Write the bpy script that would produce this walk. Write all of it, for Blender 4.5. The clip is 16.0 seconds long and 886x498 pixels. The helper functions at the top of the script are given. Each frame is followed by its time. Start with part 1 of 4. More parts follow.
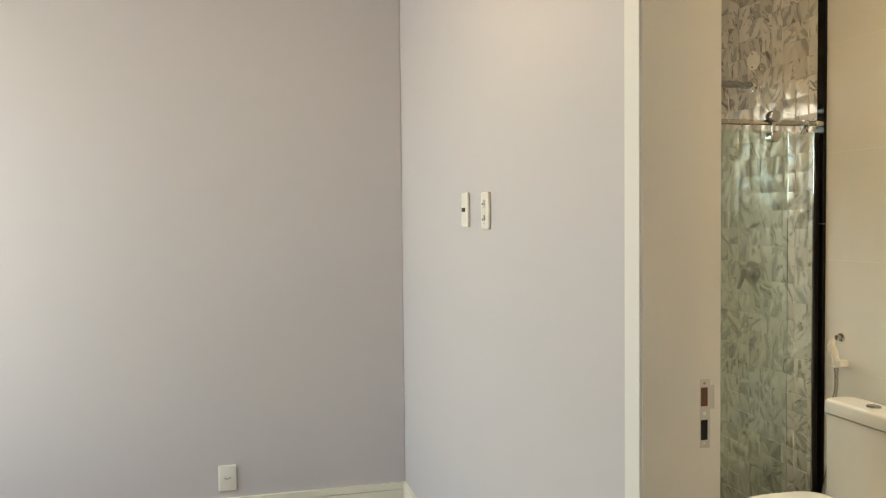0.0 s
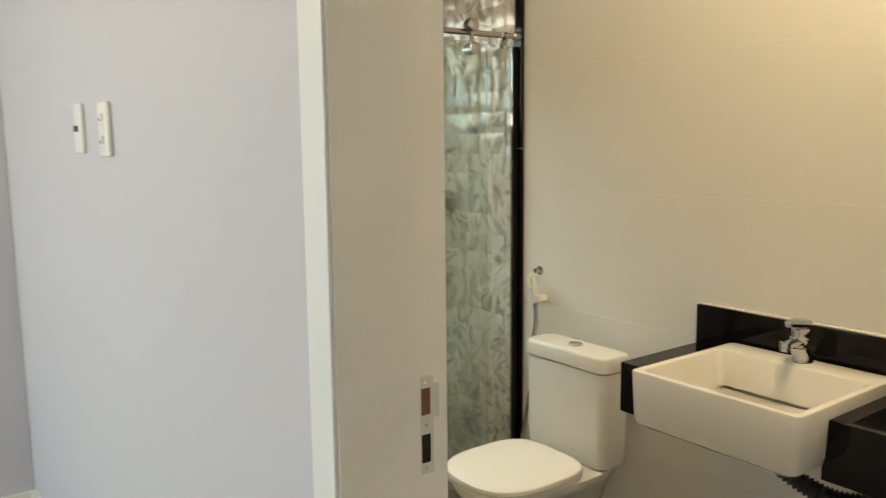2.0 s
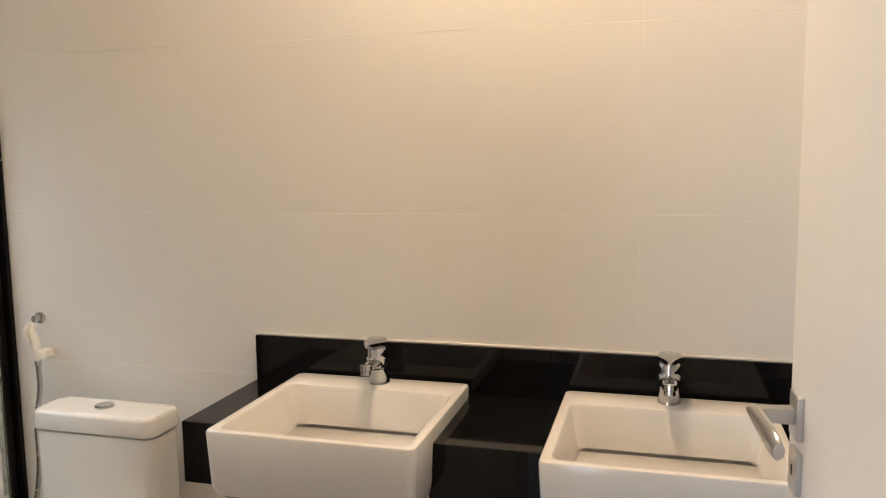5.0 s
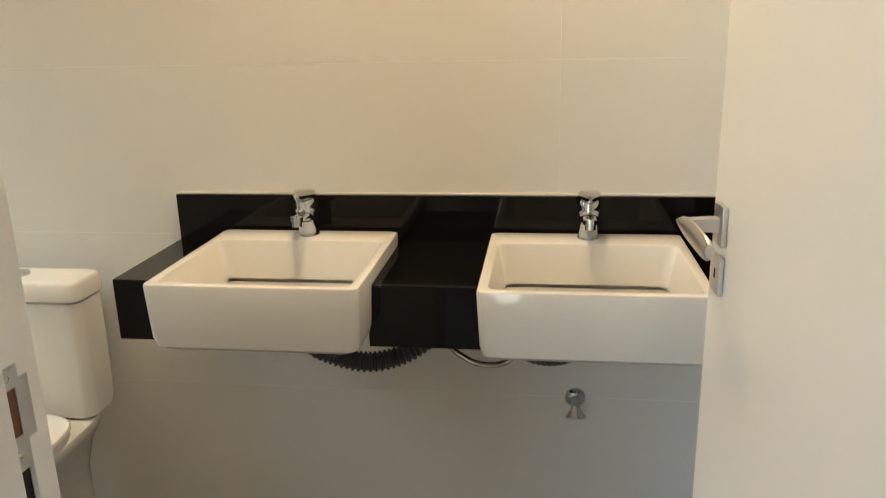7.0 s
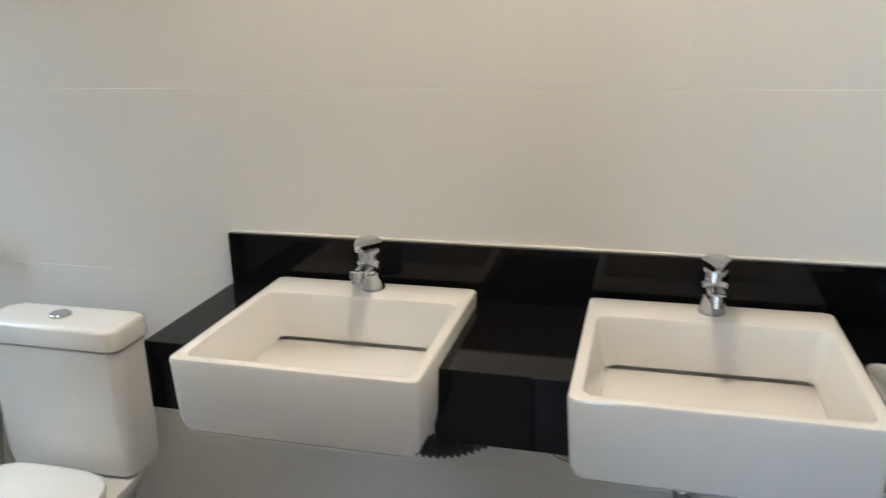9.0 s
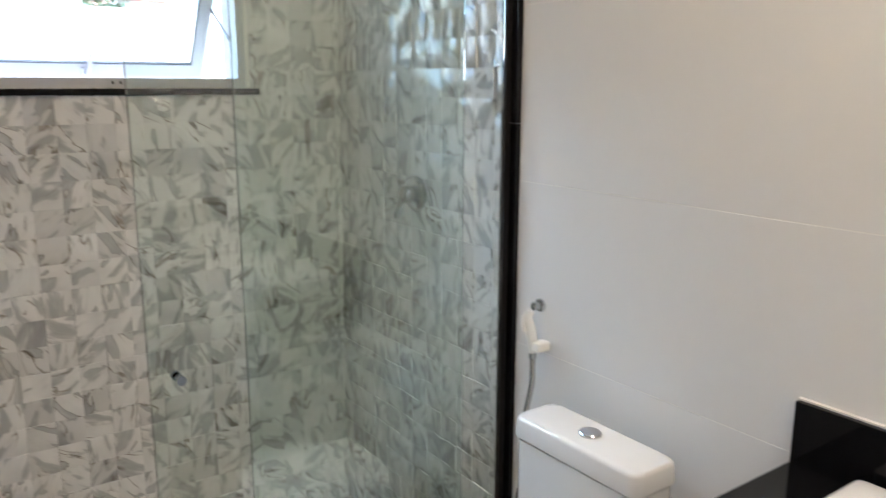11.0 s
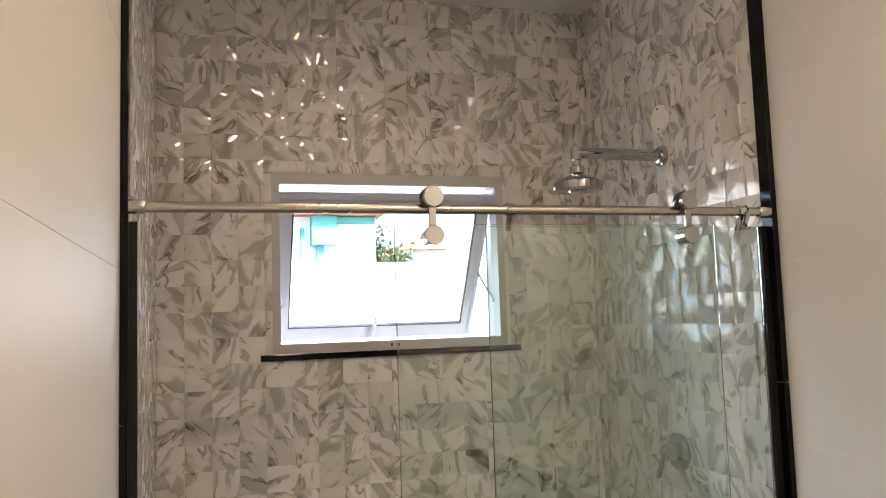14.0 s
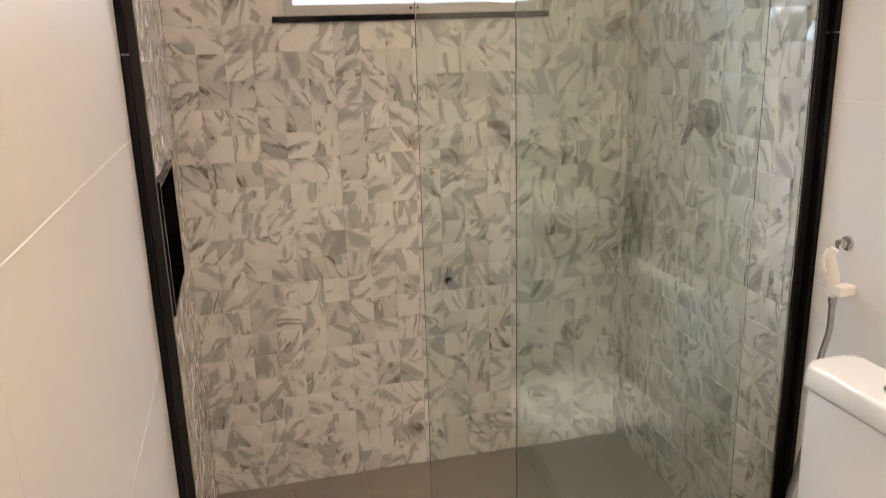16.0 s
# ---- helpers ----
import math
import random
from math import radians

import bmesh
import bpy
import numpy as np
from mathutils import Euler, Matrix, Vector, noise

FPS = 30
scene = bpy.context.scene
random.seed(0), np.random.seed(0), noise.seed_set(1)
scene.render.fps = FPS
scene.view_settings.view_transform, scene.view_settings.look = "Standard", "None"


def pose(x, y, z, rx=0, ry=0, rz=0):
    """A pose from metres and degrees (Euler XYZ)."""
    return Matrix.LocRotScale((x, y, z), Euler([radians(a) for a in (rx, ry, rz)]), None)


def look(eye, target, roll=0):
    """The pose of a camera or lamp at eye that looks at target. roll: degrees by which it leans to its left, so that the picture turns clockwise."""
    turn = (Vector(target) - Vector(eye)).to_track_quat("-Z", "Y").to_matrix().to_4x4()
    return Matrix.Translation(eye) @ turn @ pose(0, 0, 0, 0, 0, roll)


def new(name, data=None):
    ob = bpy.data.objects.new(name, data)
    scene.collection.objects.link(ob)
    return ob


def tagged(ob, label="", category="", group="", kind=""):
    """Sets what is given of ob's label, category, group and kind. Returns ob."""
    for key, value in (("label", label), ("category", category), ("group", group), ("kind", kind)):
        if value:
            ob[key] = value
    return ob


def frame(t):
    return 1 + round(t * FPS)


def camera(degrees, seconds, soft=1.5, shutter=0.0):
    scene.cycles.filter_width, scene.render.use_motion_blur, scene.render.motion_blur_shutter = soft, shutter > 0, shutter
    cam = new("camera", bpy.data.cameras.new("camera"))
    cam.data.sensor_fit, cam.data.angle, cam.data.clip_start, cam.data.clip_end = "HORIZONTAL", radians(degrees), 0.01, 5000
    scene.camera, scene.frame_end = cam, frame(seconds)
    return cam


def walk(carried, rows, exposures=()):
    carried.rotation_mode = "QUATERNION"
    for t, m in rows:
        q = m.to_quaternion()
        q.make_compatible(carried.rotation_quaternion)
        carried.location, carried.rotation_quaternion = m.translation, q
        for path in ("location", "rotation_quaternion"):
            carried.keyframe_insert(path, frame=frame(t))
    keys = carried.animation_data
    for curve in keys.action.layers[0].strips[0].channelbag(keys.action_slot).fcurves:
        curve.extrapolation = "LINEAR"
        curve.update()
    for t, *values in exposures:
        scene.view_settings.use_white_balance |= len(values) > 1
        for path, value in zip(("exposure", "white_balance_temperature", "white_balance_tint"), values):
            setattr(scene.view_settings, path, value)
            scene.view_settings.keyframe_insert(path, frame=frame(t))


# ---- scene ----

# ---------------------------------------------------------------- camera
cam = camera(59.4, 16.0, soft=1.0, shutter=0.3)
PATH = [
    (0, (1.993, -2.372, 1.513), (0.052, -1.894, 1.438), -0.6),
    (0.5, (1.944, -2.301, 1.499), (0.023, -1.754, 1.39), -0.8),
    (1, (1.804, -2.202, 1.501), (-0.067, -1.51, 1.348), -0.9),
    (1.5, (1.643, -2.117, 1.495), (-0.128, -1.213, 1.279), -0.7),
    (2, (1.447, -2.081, 1.504), (-0.146, -0.902, 1.233), -0.6),
    (2.5, (1.32, -2.027, 1.501), (-0.052, -0.601, 1.208), -0.7),
    (3, (1.291, -1.949, 1.495), (0.107, -0.363, 1.209), -0.8),
    (3.5, (1.26, -1.874, 1.495), (0.161, -0.223, 1.242), -0.7),
    (4, (1.231, -1.827, 1.488), (0.235, -0.104, 1.287), -0.8),
    (4.2, (1.191, -1.835, 1.49), (0.305, -0.052, 1.302), -0.6),
    (6.3, (0.975, -1.945, 1.433), (0.669, -0.008, 1.041), -1.3),
    (6.5, (0.98, -1.947, 1.436), (0.688, -0.019, 0.992), -1.3),
    (7, (0.978, -1.952, 1.417), (0.722, -0.048, 0.861), -1.3),
    (7.5, (0.97, -1.908, 1.407), (0.748, -0.033, 0.749), -1.4),
    (8, (0.973, -1.79, 1.437), (0.771, 0.072, 0.737), -1.4),
    (8.5, (0.985, -1.684, 1.468), (0.723, 0.19, 0.821), -1.2),
    (9, (0.947, -1.596, 1.481), (0.451, 0.253, 0.899), -1.3),
    (9.5, (0.83, -1.475, 1.493), (0.067, 0.296, 0.962), -1.3),
    (10, (0.75, -1.398, 1.524), (-0.283, 0.228, 0.986), -1.4),
    (10.2, (0.709, -1.365, 1.528), (-0.45, 0.174, 0.992), -0.5),
    (12.3, (0.781, -1.372, 1.679), (-1.108, -0.719, 1.605), -2.0),
    (12.5, (0.785, -1.371, 1.682), (-1.108, -0.728, 1.658), -2.0),
    (13, (0.806, -1.365, 1.691), (-1.096, -0.751, 1.776), -2.0),
    (13.5, (0.811, -1.365, 1.689), (-1.094, -0.779, 1.85), -2.0),
    (14, (0.791, -1.354, 1.663), (-1.119, -0.789, 1.841), -1.9),
    (14.5, (0.747, -1.347, 1.612), (-1.175, -0.796, 1.681), -1.9),
    (15, (0.721, -1.339, 1.581), (-1.202, -0.806, 1.443), -1.9),
    (15.5, (0.708, -1.334, 1.53), (-1.199, -0.832, 1.2), -1.8),
    (16, (0.716, -1.328, 1.502), (-1.153, -0.858, 0.965), -1.6),
]
EXPOSURES = [                               # time, stops, kelvin, tint
    (0, 3.26, 8200, 4), (1, 3.26, 8000, 4), (2, 3.30, 7400, 2), (2.5, 3.32, 7300, 3), (3, 3.33, 7200, 7),
    (3.5, 3.31, 7300, 15), (4, 3.32, 7300, 19), (4.2, 3.32, 7300, 19), (6.3, 3.40, 5500, 10), (6.5, 3.41, 5500, 10),
    (7, 3.42, 7000, 7), (7.5, 3.46, 7000, 8), (8.5, 3.34, 6600, 8), (9, 3.42, 5500, 8), (9.5, 3.45, 5100, 8),
    (10, 3.54, 5150, 11), (10.2, 3.54, 5150, 11), (12.3, 3.29, 6300, 17), (12.5, 3.28, 6300, 17), (13, 3.22, 6900, 17),
    (13.5, 3.19, 6700, 16), (15, 3.30, 5900, 16), (15.5, 3.46, 6900, 20), (16, 3.66, 6600, 20),
]
walk(cam, [(t, look(eye, target, roll)) for t, eye, target, roll in PATH], EXPOSURES)

# ---------------------------------------------------------------- world and lights
world = bpy.data.worlds.new("sky")
scene.world = world
world.use_nodes = True
wn, wl = world.node_tree.nodes, world.node_tree.links
sky = wn.new("ShaderNodeTexSky")
sky.sky_type, sky.sun_disc = "NISHITA", False
sky.sun_elevation, sky.sun_rotation = radians(50), radians(60)
wn["Background"].inputs["Strength"].default_value = 0.10
wl.new(sky.outputs["Color"], wn["Background"].inputs["Color"])


def lamp(name, kind, matrix, energy, color, shape="", size=0.0, size_y=0.0, angle=0.0, radius=0.0):
    data = bpy.data.lights.new(name, kind)
    data.energy, data.color = energy, color
    if kind == "SUN":
        data.angle = angle
    elif kind == "POINT":
        data.shadow_soft_size = radius
    else:
        data.shape, data.size = shape, size
        if size_y:
            data.size_y = size_y
    ob = new(name, data)
    ob.matrix_world = matrix
    return ob


lamp("sun", "SUN", look((4, 2.3, 5.5), (0, 0, 0)), 4.0, (1.0, 0.95, 0.88), angle=radians(0.5))
# area lamp outside, out of view, adds to the skylight at the shower window
lamp("skylight_at_shower_window", "AREA", look((-3.5, -0.77, 3.12), (-1.0, -0.77, 1.45)), 14, (0.78, 0.89, 1.0),
     shape="RECTANGLE", size=2.0, size_y=1.0)
# fill light for the bedroom, in an opening added to its unseen south wall
lamp("bedroom_window_daylight", "AREA", look((-0.55, -4.62, 1.55), (-0.55, 0, 1.50)), 4.0, (0.88, 0.94, 1.0),
     shape="RECTANGLE", size=1.5, size_y=1.7)
# warm ceiling lights
lamp("vanity_ceiling_lamp", "AREA", look((0.68, -0.40, 2.772), (0.68, -0.40, 0)), 2.15, (1.0, 0.78, 0.52), shape="DISK", size=0.13)
lamp("middle_ceiling_lamp", "AREA", look((-0.47, -0.98, 2.772), (-0.47, -0.98, 0)), 0.23, (1.0, 0.74, 0.45), shape="DISK", size=0.13)
# added warm fill, unseen, that brightens the upper bedroom walls
lamp("bedroom_ceiling_lamp", "POINT", look((0.20, -2.3, 2.70), (0.20, -2.3, 0)), 1.0, (1.0, 0.80, 0.56), radius=0.07)


# ---------------------------------------------------------------- materials
def material(name, color, rough=0.5, metal=0.0, coat=0.0, variation=0.06, scale=6.0, bump=0.0, bump_scale=120.0,
             second=None, spec=0.5):
    m = bpy.data.materials.new(name)
    m.use_nodes = True
    n, l = m.node_tree.nodes, m.node_tree.links
    b = n["Principled BSDF"]
    b.inputs["Roughness"].default_value, b.inputs["Metallic"].default_value = rough, metal
    b.inputs["Coat Weight"].default_value, b.inputs["Coat Roughness"].default_value = coat, 0.05
    b.inputs["Specular IOR Level"].default_value = spec
    geo = n.new("ShaderNodeNewGeometry")
    large = n.new("ShaderNodeTexNoise")
    large.inputs["Scale"].default_value, large.inputs["Detail"].default_value = scale, 5
    l.new(geo.outputs["Position"], large.inputs["Vector"])
    ramp = n.new("ShaderNodeMix")
    ramp.data_type = "RGBA"
    other = second or tuple(c * (1 - variation * 2) for c in color)
    ramp.inputs["A"].default_value = (*color, 1)
    ramp.inputs["B"].default_value = (*other, 1)
    l.new(large.outputs["Fac"], ramp.inputs["Factor"])
    l.new(ramp.outputs["Result"], b.inputs["Base Color"])
    fine = n.new("ShaderNodeTexNoise")
    fine.inputs["Scale"].default_value, fine.inputs["Detail"].default_value = bump_scale, 3
    l.new(geo.outputs["Position"], fine.inputs["Vector"])
    mr = n.new("ShaderNodeMapRange")
    mr.inputs["To Min"].default_value, mr.inputs["To Max"].default_value = max(rough - 0.05, 0.02), rough + 0.05
    l.new(large.outputs["Fac"], mr.inputs["Value"])
    l.new(mr.outputs["Result"], b.inputs["Roughness"])
    if bump:
        bm_node = n.new("ShaderNodeBump")
        bm_node.inputs["Strength"].default_value, bm_node.inputs["Distance"].default_value = bump, 0.002
        l.new(fine.outputs["Fac"], bm_node.inputs["Height"])
        l.new(bm_node.outputs["Normal"], b.inputs["Normal"])
    return m


def marble_material(name, facing):
    """White glazed ceramic with soft grey patches and brown-grey veins, each square with its own cut of the stone."""
    m = bpy.data.materials.new(name)
    m.use_nodes = True
    n, l = m.node_tree.nodes, m.node_tree.links
    b = n["Principled BSDF"]
    b.inputs["Roughness"].default_value = 0.06
    b.inputs["Coat Weight"].default_value, b.inputs["Coat Roughness"].default_value = 0.35, 0.03
    info, geo = n.new("ShaderNodeObjectInfo"), n.new("ShaderNodeNewGeometry")

    def calc(operation, a, c):
        node = n.new("ShaderNodeMath")
        node.operation = operation
        for slot, value in zip(node.inputs, (a, c)):
            if isinstance(value, float):
                slot.default_value = value
            else:
                l.new(value, slot)
        return node.outputs[0]

    far = calc("MULTIPLY", calc("ADD", info.outputs["Random"], geo.outputs["Random Per Island"]), 37.0)
    combine = n.new("ShaderNodeCombineXYZ")
    for axis in ("X", "Y", "Z"):
        l.new(far, combine.inputs[axis])
    turn = n.new("ShaderNodeVectorRotate")
    turn.rotation_type = "AXIS_ANGLE"
    turn.inputs["Axis"].default_value = facing
    l.new(geo.outputs["Position"], turn.inputs["Vector"])
    # veins lean between upright and the diagonals
    l.new(calc("SUBTRACT", calc("MULTIPLY", calc("FRACT", far, 0.0), 2.4), 1.2), turn.inputs["Angle"])
    stretch = n.new("ShaderNodeMapping")
    stretch.inputs["Scale"].default_value = (1.5, 1.5, 0.52)
    l.new(turn.outputs[0], stretch.inputs["Vector"])
    shift = n.new("ShaderNodeVectorMath")
    l.new(stretch.outputs[0], shift.inputs[0])
    l.new(combine.outputs[0], shift.inputs[1])

    def noise(scale, detail, distortion=0.0):
        node = n.new("ShaderNodeTexNoise")
        node.inputs["Scale"].default_value, node.inputs["Detail"].default_value = scale, detail
        node.inputs["Distortion"].default_value = distortion
        l.new(shift.outputs[0], node.inputs["Vector"])
        return node.outputs["Fac"]

    def ramp(fac, *stops):
        node = n.new("ShaderNodeValToRGB")
        e = node.color_ramp.elements
        e[0].position, e[0].color = stops[0][0], (*stops[0][1], 1)
        e[1].position, e[1].color = stops[-1][0], (*stops[-1][1], 1)
        for at, color in stops[1:-1]:
            e.new(at).color = (*color, 1)
        l.new(fac, node.inputs["Fac"])
        return node.outputs["Color"]

    def mix(kind, fac, a, c):
        node = n.new("ShaderNodeMix")
        node.data_type, node.blend_type = "RGBA", kind
        if isinstance(fac, float):
            node.inputs["Factor"].default_value = fac
        else:
            l.new(fac, node.inputs["Factor"])
        l.new(a, node.inputs["A"])
        l.new(c, node.inputs["B"])
        return node.outputs["Result"]

    body = noise(18.5, 2.5, 0.35)
    white, grey, vein = (0.71, 0.685, 0.65), (0.42, 0.41, 0.395), (0.25, 0.22, 0.19)
    soft = ramp(body, (0.32, grey), (0.42, (0.50, 0.485, 0.465)), (0.49, white), (0.62, (0.75, 0.725, 0.69)))
    edged = ramp(body, (0.30, (0.56, 0.545, 0.525)), (0.40, (0.44, 0.43, 0.415)), (0.424, (0.42, 0.405, 0.385)), (0.436, vein), (0.454, white), (0.62, (0.75, 0.725, 0.69)))
    pick = ramp(noise(7.0, 1.0), (0.48, (0, 0, 0)), (0.66, (1, 1, 1)))
    stone = mix("MIX", pick, soft, edged)
    # a fine broken vein runs over some of it
    thread = ramp(noise(5.0, 4.0, 0.8), (0.480, (1, 1, 1)), (0.495, (0.34, 0.29, 0.24)), (0.502, (0.42, 0.38, 0.33)), (0.520, (1, 1, 1)))
    broken = ramp(noise(16.0, 1.0), (0.48, (0, 0, 0)), (0.58, (1, 1, 1)))
    plain = n.new("ShaderNodeRGB")
    plain.outputs[0].default_value = (1, 1, 1, 1)
    stone = mix("MULTIPLY", 0.9, stone, mix("MIX", broken, plain.outputs[0], thread))
    # some squares are greyer than others
    tone = n.new("ShaderNodeMapRange")
    tone.inputs["From Min"].default_value, tone.inputs["From Max"].default_value = 0.55, 1.0
    tone.inputs["To Min"].default_value, tone.inputs["To Max"].default_value = 1.0, 0.80
    l.new(calc("FRACT", calc("MULTIPLY", far, 3.7), 0.0), tone.inputs["Value"])
    l.new(mix("MULTIPLY", 1.0, stone, tone.outputs["Result"]), b.inputs["Base Color"])
    return m


def glass_material(name, color, rough=0.0, ior=1.5):
    m = bpy.data.materials.new(name)
    m.use_nodes = True
    b = m.node_tree.nodes["Principled BSDF"]
    b.inputs["Base Color"].default_value = (*color, 1)
    b.inputs["Roughness"].default_value, b.inputs["IOR"].default_value = rough, ior
    b.inputs["Transmission Weight"].default_value = 1.0
    return m


def glow_material(name, color, strength):
    m = bpy.data.materials.new(name)
    m.use_nodes = True
    b = m.node_tree.nodes["Principled BSDF"]
    b.inputs["Base Color"].default_value = (*color, 1)
    b.inputs["Emission Color"].default_value, b.inputs["Emission Strength"].default_value = (*color, 1), strength
    return m


BEDROOM_PAINT = material("lilac_grey_wall_paint", (0.56, 0.535, 0.555), 0.75, variation=0.02, scale=1.2, bump=0.06, bump_scale=260)
CEILING_PAINT = material("white_ceiling_paint", (0.80, 0.79, 0.77), 0.85, variation=0.02, bump=0.05, bump_scale=200)
WALL_TILE = material("satin_white_wall_tile", (0.70, 0.685, 0.655), 0.46, spec=0.32, variation=0.02, scale=0.9, bump=0.015, bump_scale=60)
GROUT = material("pale_grout", (0.82, 0.80, 0.74), 0.8, bump=0.2)
SQUARE_GROUT = material("grey_white_grout", (0.74, 0.725, 0.70), 0.8, bump=0.2)
MARBLE = marble_material("relief_marble_tile", (1, 0, 0))
MARBLE_SIDE = marble_material("relief_marble_tile_side", (0, 1, 0))
FLOOR_TILE = material("greige_porcelain_floor", (0.27, 0.235, 0.20), 0.38, variation=0.08, scale=14, bump=0.05, bump_scale=300)
WHITE_LACQUER = material("white_lacquered_wood", (0.78, 0.765, 0.735), 0.35, variation=0.02, scale=2, bump=0.03, bump_scale=80)
BASEBOARD_WHITE = material("ivory_baseboard_paint", (0.80, 0.78, 0.68), 0.4, variation=0.03, scale=3)
CERAMIC = material("white_sanitary_ceramic", (0.71, 0.695, 0.665), 0.10, variation=0.015, coat=0.2)
SEAT_PLASTIC = material("white_seat_plastic", (0.76, 0.74, 0.70), 0.22, variation=0.02)
GRANITE = material("polished_black_granite", (0.004, 0.004, 0.0045), 0.05, variation=0.3, scale=30, second=(0.0055, 0.0052, 0.0055), spec=0.22)
CHROME = material("polished_chrome", (0.54, 0.55, 0.56), 0.05, 1.0, variation=0.03)
STEEL = material("brushed_steel", (0.58, 0.55, 0.50), 0.26, 1.0, variation=0.08, scale=40)
SATIN_NICKEL = material("satin_nickel", (0.62, 0.61, 0.60), 0.30, 1.0, variation=0.05, scale=30)
BRONZE_ALU = material("dark_bronze_aluminium", (0.018, 0.015, 0.013), 0.35, 0.5, variation=0.15, scale=20)
WINDOW_ALU = material("white_painted_aluminium", (0.50, 0.495, 0.50), 0.40, variation=0.03)
SHOWER_GLASS = glass_material("green_tempered_glass", (0.86, 0.94, 0.91), ior=1.6)
PANE_GLASS = glass_material("window_glass", (0.97, 0.98, 0.98))
WHITE_PLASTIC = material("white_switch_plastic", (0.80, 0.78, 0.72), 0.35, variation=0.02)
DARK_PLASTIC = material("dark_plastic", (0.03, 0.03, 0.03), 0.45)
BLACK_RUBBER = material("grey_black_corrugated_plastic", (0.035, 0.035, 0.037), 0.4, variation=0.1)
# near-black colour for solid pieces that stand in for the shade in holes
HOLE_SHADE = material("painted_hole_shade", (0.012, 0.010, 0.009), 0.9)
RAW_WOOD = material("raw_reddish_wood", (0.22, 0.09, 0.045), 0.7, variation=0.25, scale=60, bump=0.3)
SILICONE = material("pale_silicone", (0.75, 0.72, 0.66), 0.4)
TEAL_PAINT = material("teal_facade_paint", (0.10, 0.42, 0.38), 0.8, variation=0.1, scale=1)
WHITE_RENDER = material("white_facade_render", (0.82, 0.81, 0.78), 0.85, variation=0.05, scale=1, bump=0.2, bump_scale=30)
ROOF_CLAY = material("red_clay_roof", (0.42, 0.20, 0.13), 0.8, variation=0.2, scale=6, bump=0.4, bump_scale=20)
CONCRETE_GROUND = material("worn_concrete_ground", (0.14, 0.135, 0.13), 0.9, variation=0.12, scale=0.8, bump=0.3, bump_scale=40)
LEAF = material("green_leaves", (0.09, 0.15, 0.05), 0.6, variation=0.3, scale=5)
BARK = material("tree_bark", (0.14, 0.10, 0.07), 0.9, variation=0.3, scale=12, bump=0.5, bump_scale=30)
LAMP_GLOW = glow_material("warm_lamp_diffuser", (1.0, 0.78, 0.5), 1.6)


# ---------------------------------------------------------------- building helpers
def box(bm, x0, x1, y0, y1, z0, z1):
    x0, x1, y0, y1, z0, z1 = min(x0, x1), max(x0, x1), min(y0, y1), max(y0, y1), min(z0, z1), max(z0, z1)
    v = [bm.verts.new(p) for p in ((x0, y0, z0), (x1, y0, z0), (x1, y1, z0), (x0, y1, z0),
                                   (x0, y0, z1), (x1, y0, z1), (x1, y1, z1), (x0, y1, z1))]
    for f in ((0, 3, 2, 1), (4, 5, 6, 7), (0, 1, 5, 4), (1, 2, 6, 5), (2, 3, 7, 6), (3, 0, 4, 7)):
        bm.faces.new([v[i] for i in f])
    return v


def rounded(x0, x1, y0, y1, z0, z1, r=0.003, seg=2):
    bm = bmesh.new()
    box(bm, x0, x1, y0, y1, z0, z1)
    bmesh.ops.bevel(bm, geom=bm.edges[:], offset=r, segments=seg, profile=0.5, affect="EDGES")
    return bm


def boxes(*sizes):
    bm = bmesh.new()
    for s in sizes:
        box(bm, *s)
    return bm


def loft(bm, rings, cap_start=True, cap_end=True):
    made = [[bm.verts.new(p) for p in ring] for ring in rings]
    for a, b in zip(made, made[1:]):
        for i in range(len(a)):
            j = (i + 1) % len(a)
            bm.faces.new((a[i], a[j], b[j], b[i]))
    if cap_start:
        bm.faces.new(list(reversed(made[0])))
    if cap_end:
        bm.faces.new(made[-1])
    return made


def ring_rect(cx, cy, hx, hy, r, z, n=5):
    """A level ring: a rectangle with round corners."""
    r = min(r, hx * 0.999, hy * 0.999)
    pts = []
    for sx, sy, start in ((1, 1, 0), (-1, 1, 90), (-1, -1, 180), (1, -1, 270)):
        for i in range(n):
            a = radians(start + 90 * i / (n - 1))
            pts.append((cx + sx * (hx - r) + r * math.cos(a), cy + sy * (hy - r) + r * math.sin(a), z))
    return pts


def tube(bm, pts, r, seg=10, caps=True):
    """A tube along a line of points; r is one radius or one for each point."""
    pts = [Vector(p) for p in pts]
    radii = r if isinstance(r, (list, tuple)) else [r] * len(pts)
    rings, side = [], None
    for i, p in enumerate(pts):
        d = (pts[min(i + 1, len(pts) - 1)] - pts[max(i - 1, 0)]).normalized()
        if side is None:
            side = d.orthogonal().normalized()
        side = (side - d * side.dot(d)).normalized()
        up = d.cross(side)
        rings.append([p + (side * math.cos(2 * math.pi * k / seg) + up * math.sin(2 * math.pi * k / seg)) * radii[i] for k in range(seg)])
    loft(bm, rings, caps, caps)
    return bm


def turned(bm, base, axis, profile, seg=20):
    """A turned shape: profile of (distance along the axis, radius)."""
    axis = Vector(axis).normalized()
    side = axis.orthogonal().normalized()
    up = axis.cross(side)
    rings = [[Vector(base) + axis * d + (side * math.cos(2 * math.pi * k / seg) + up * math.sin(2 * math.pi * k / seg)) * r
              for k in range(seg)] for d, r in profile]
    loft(bm, rings)
    return bm


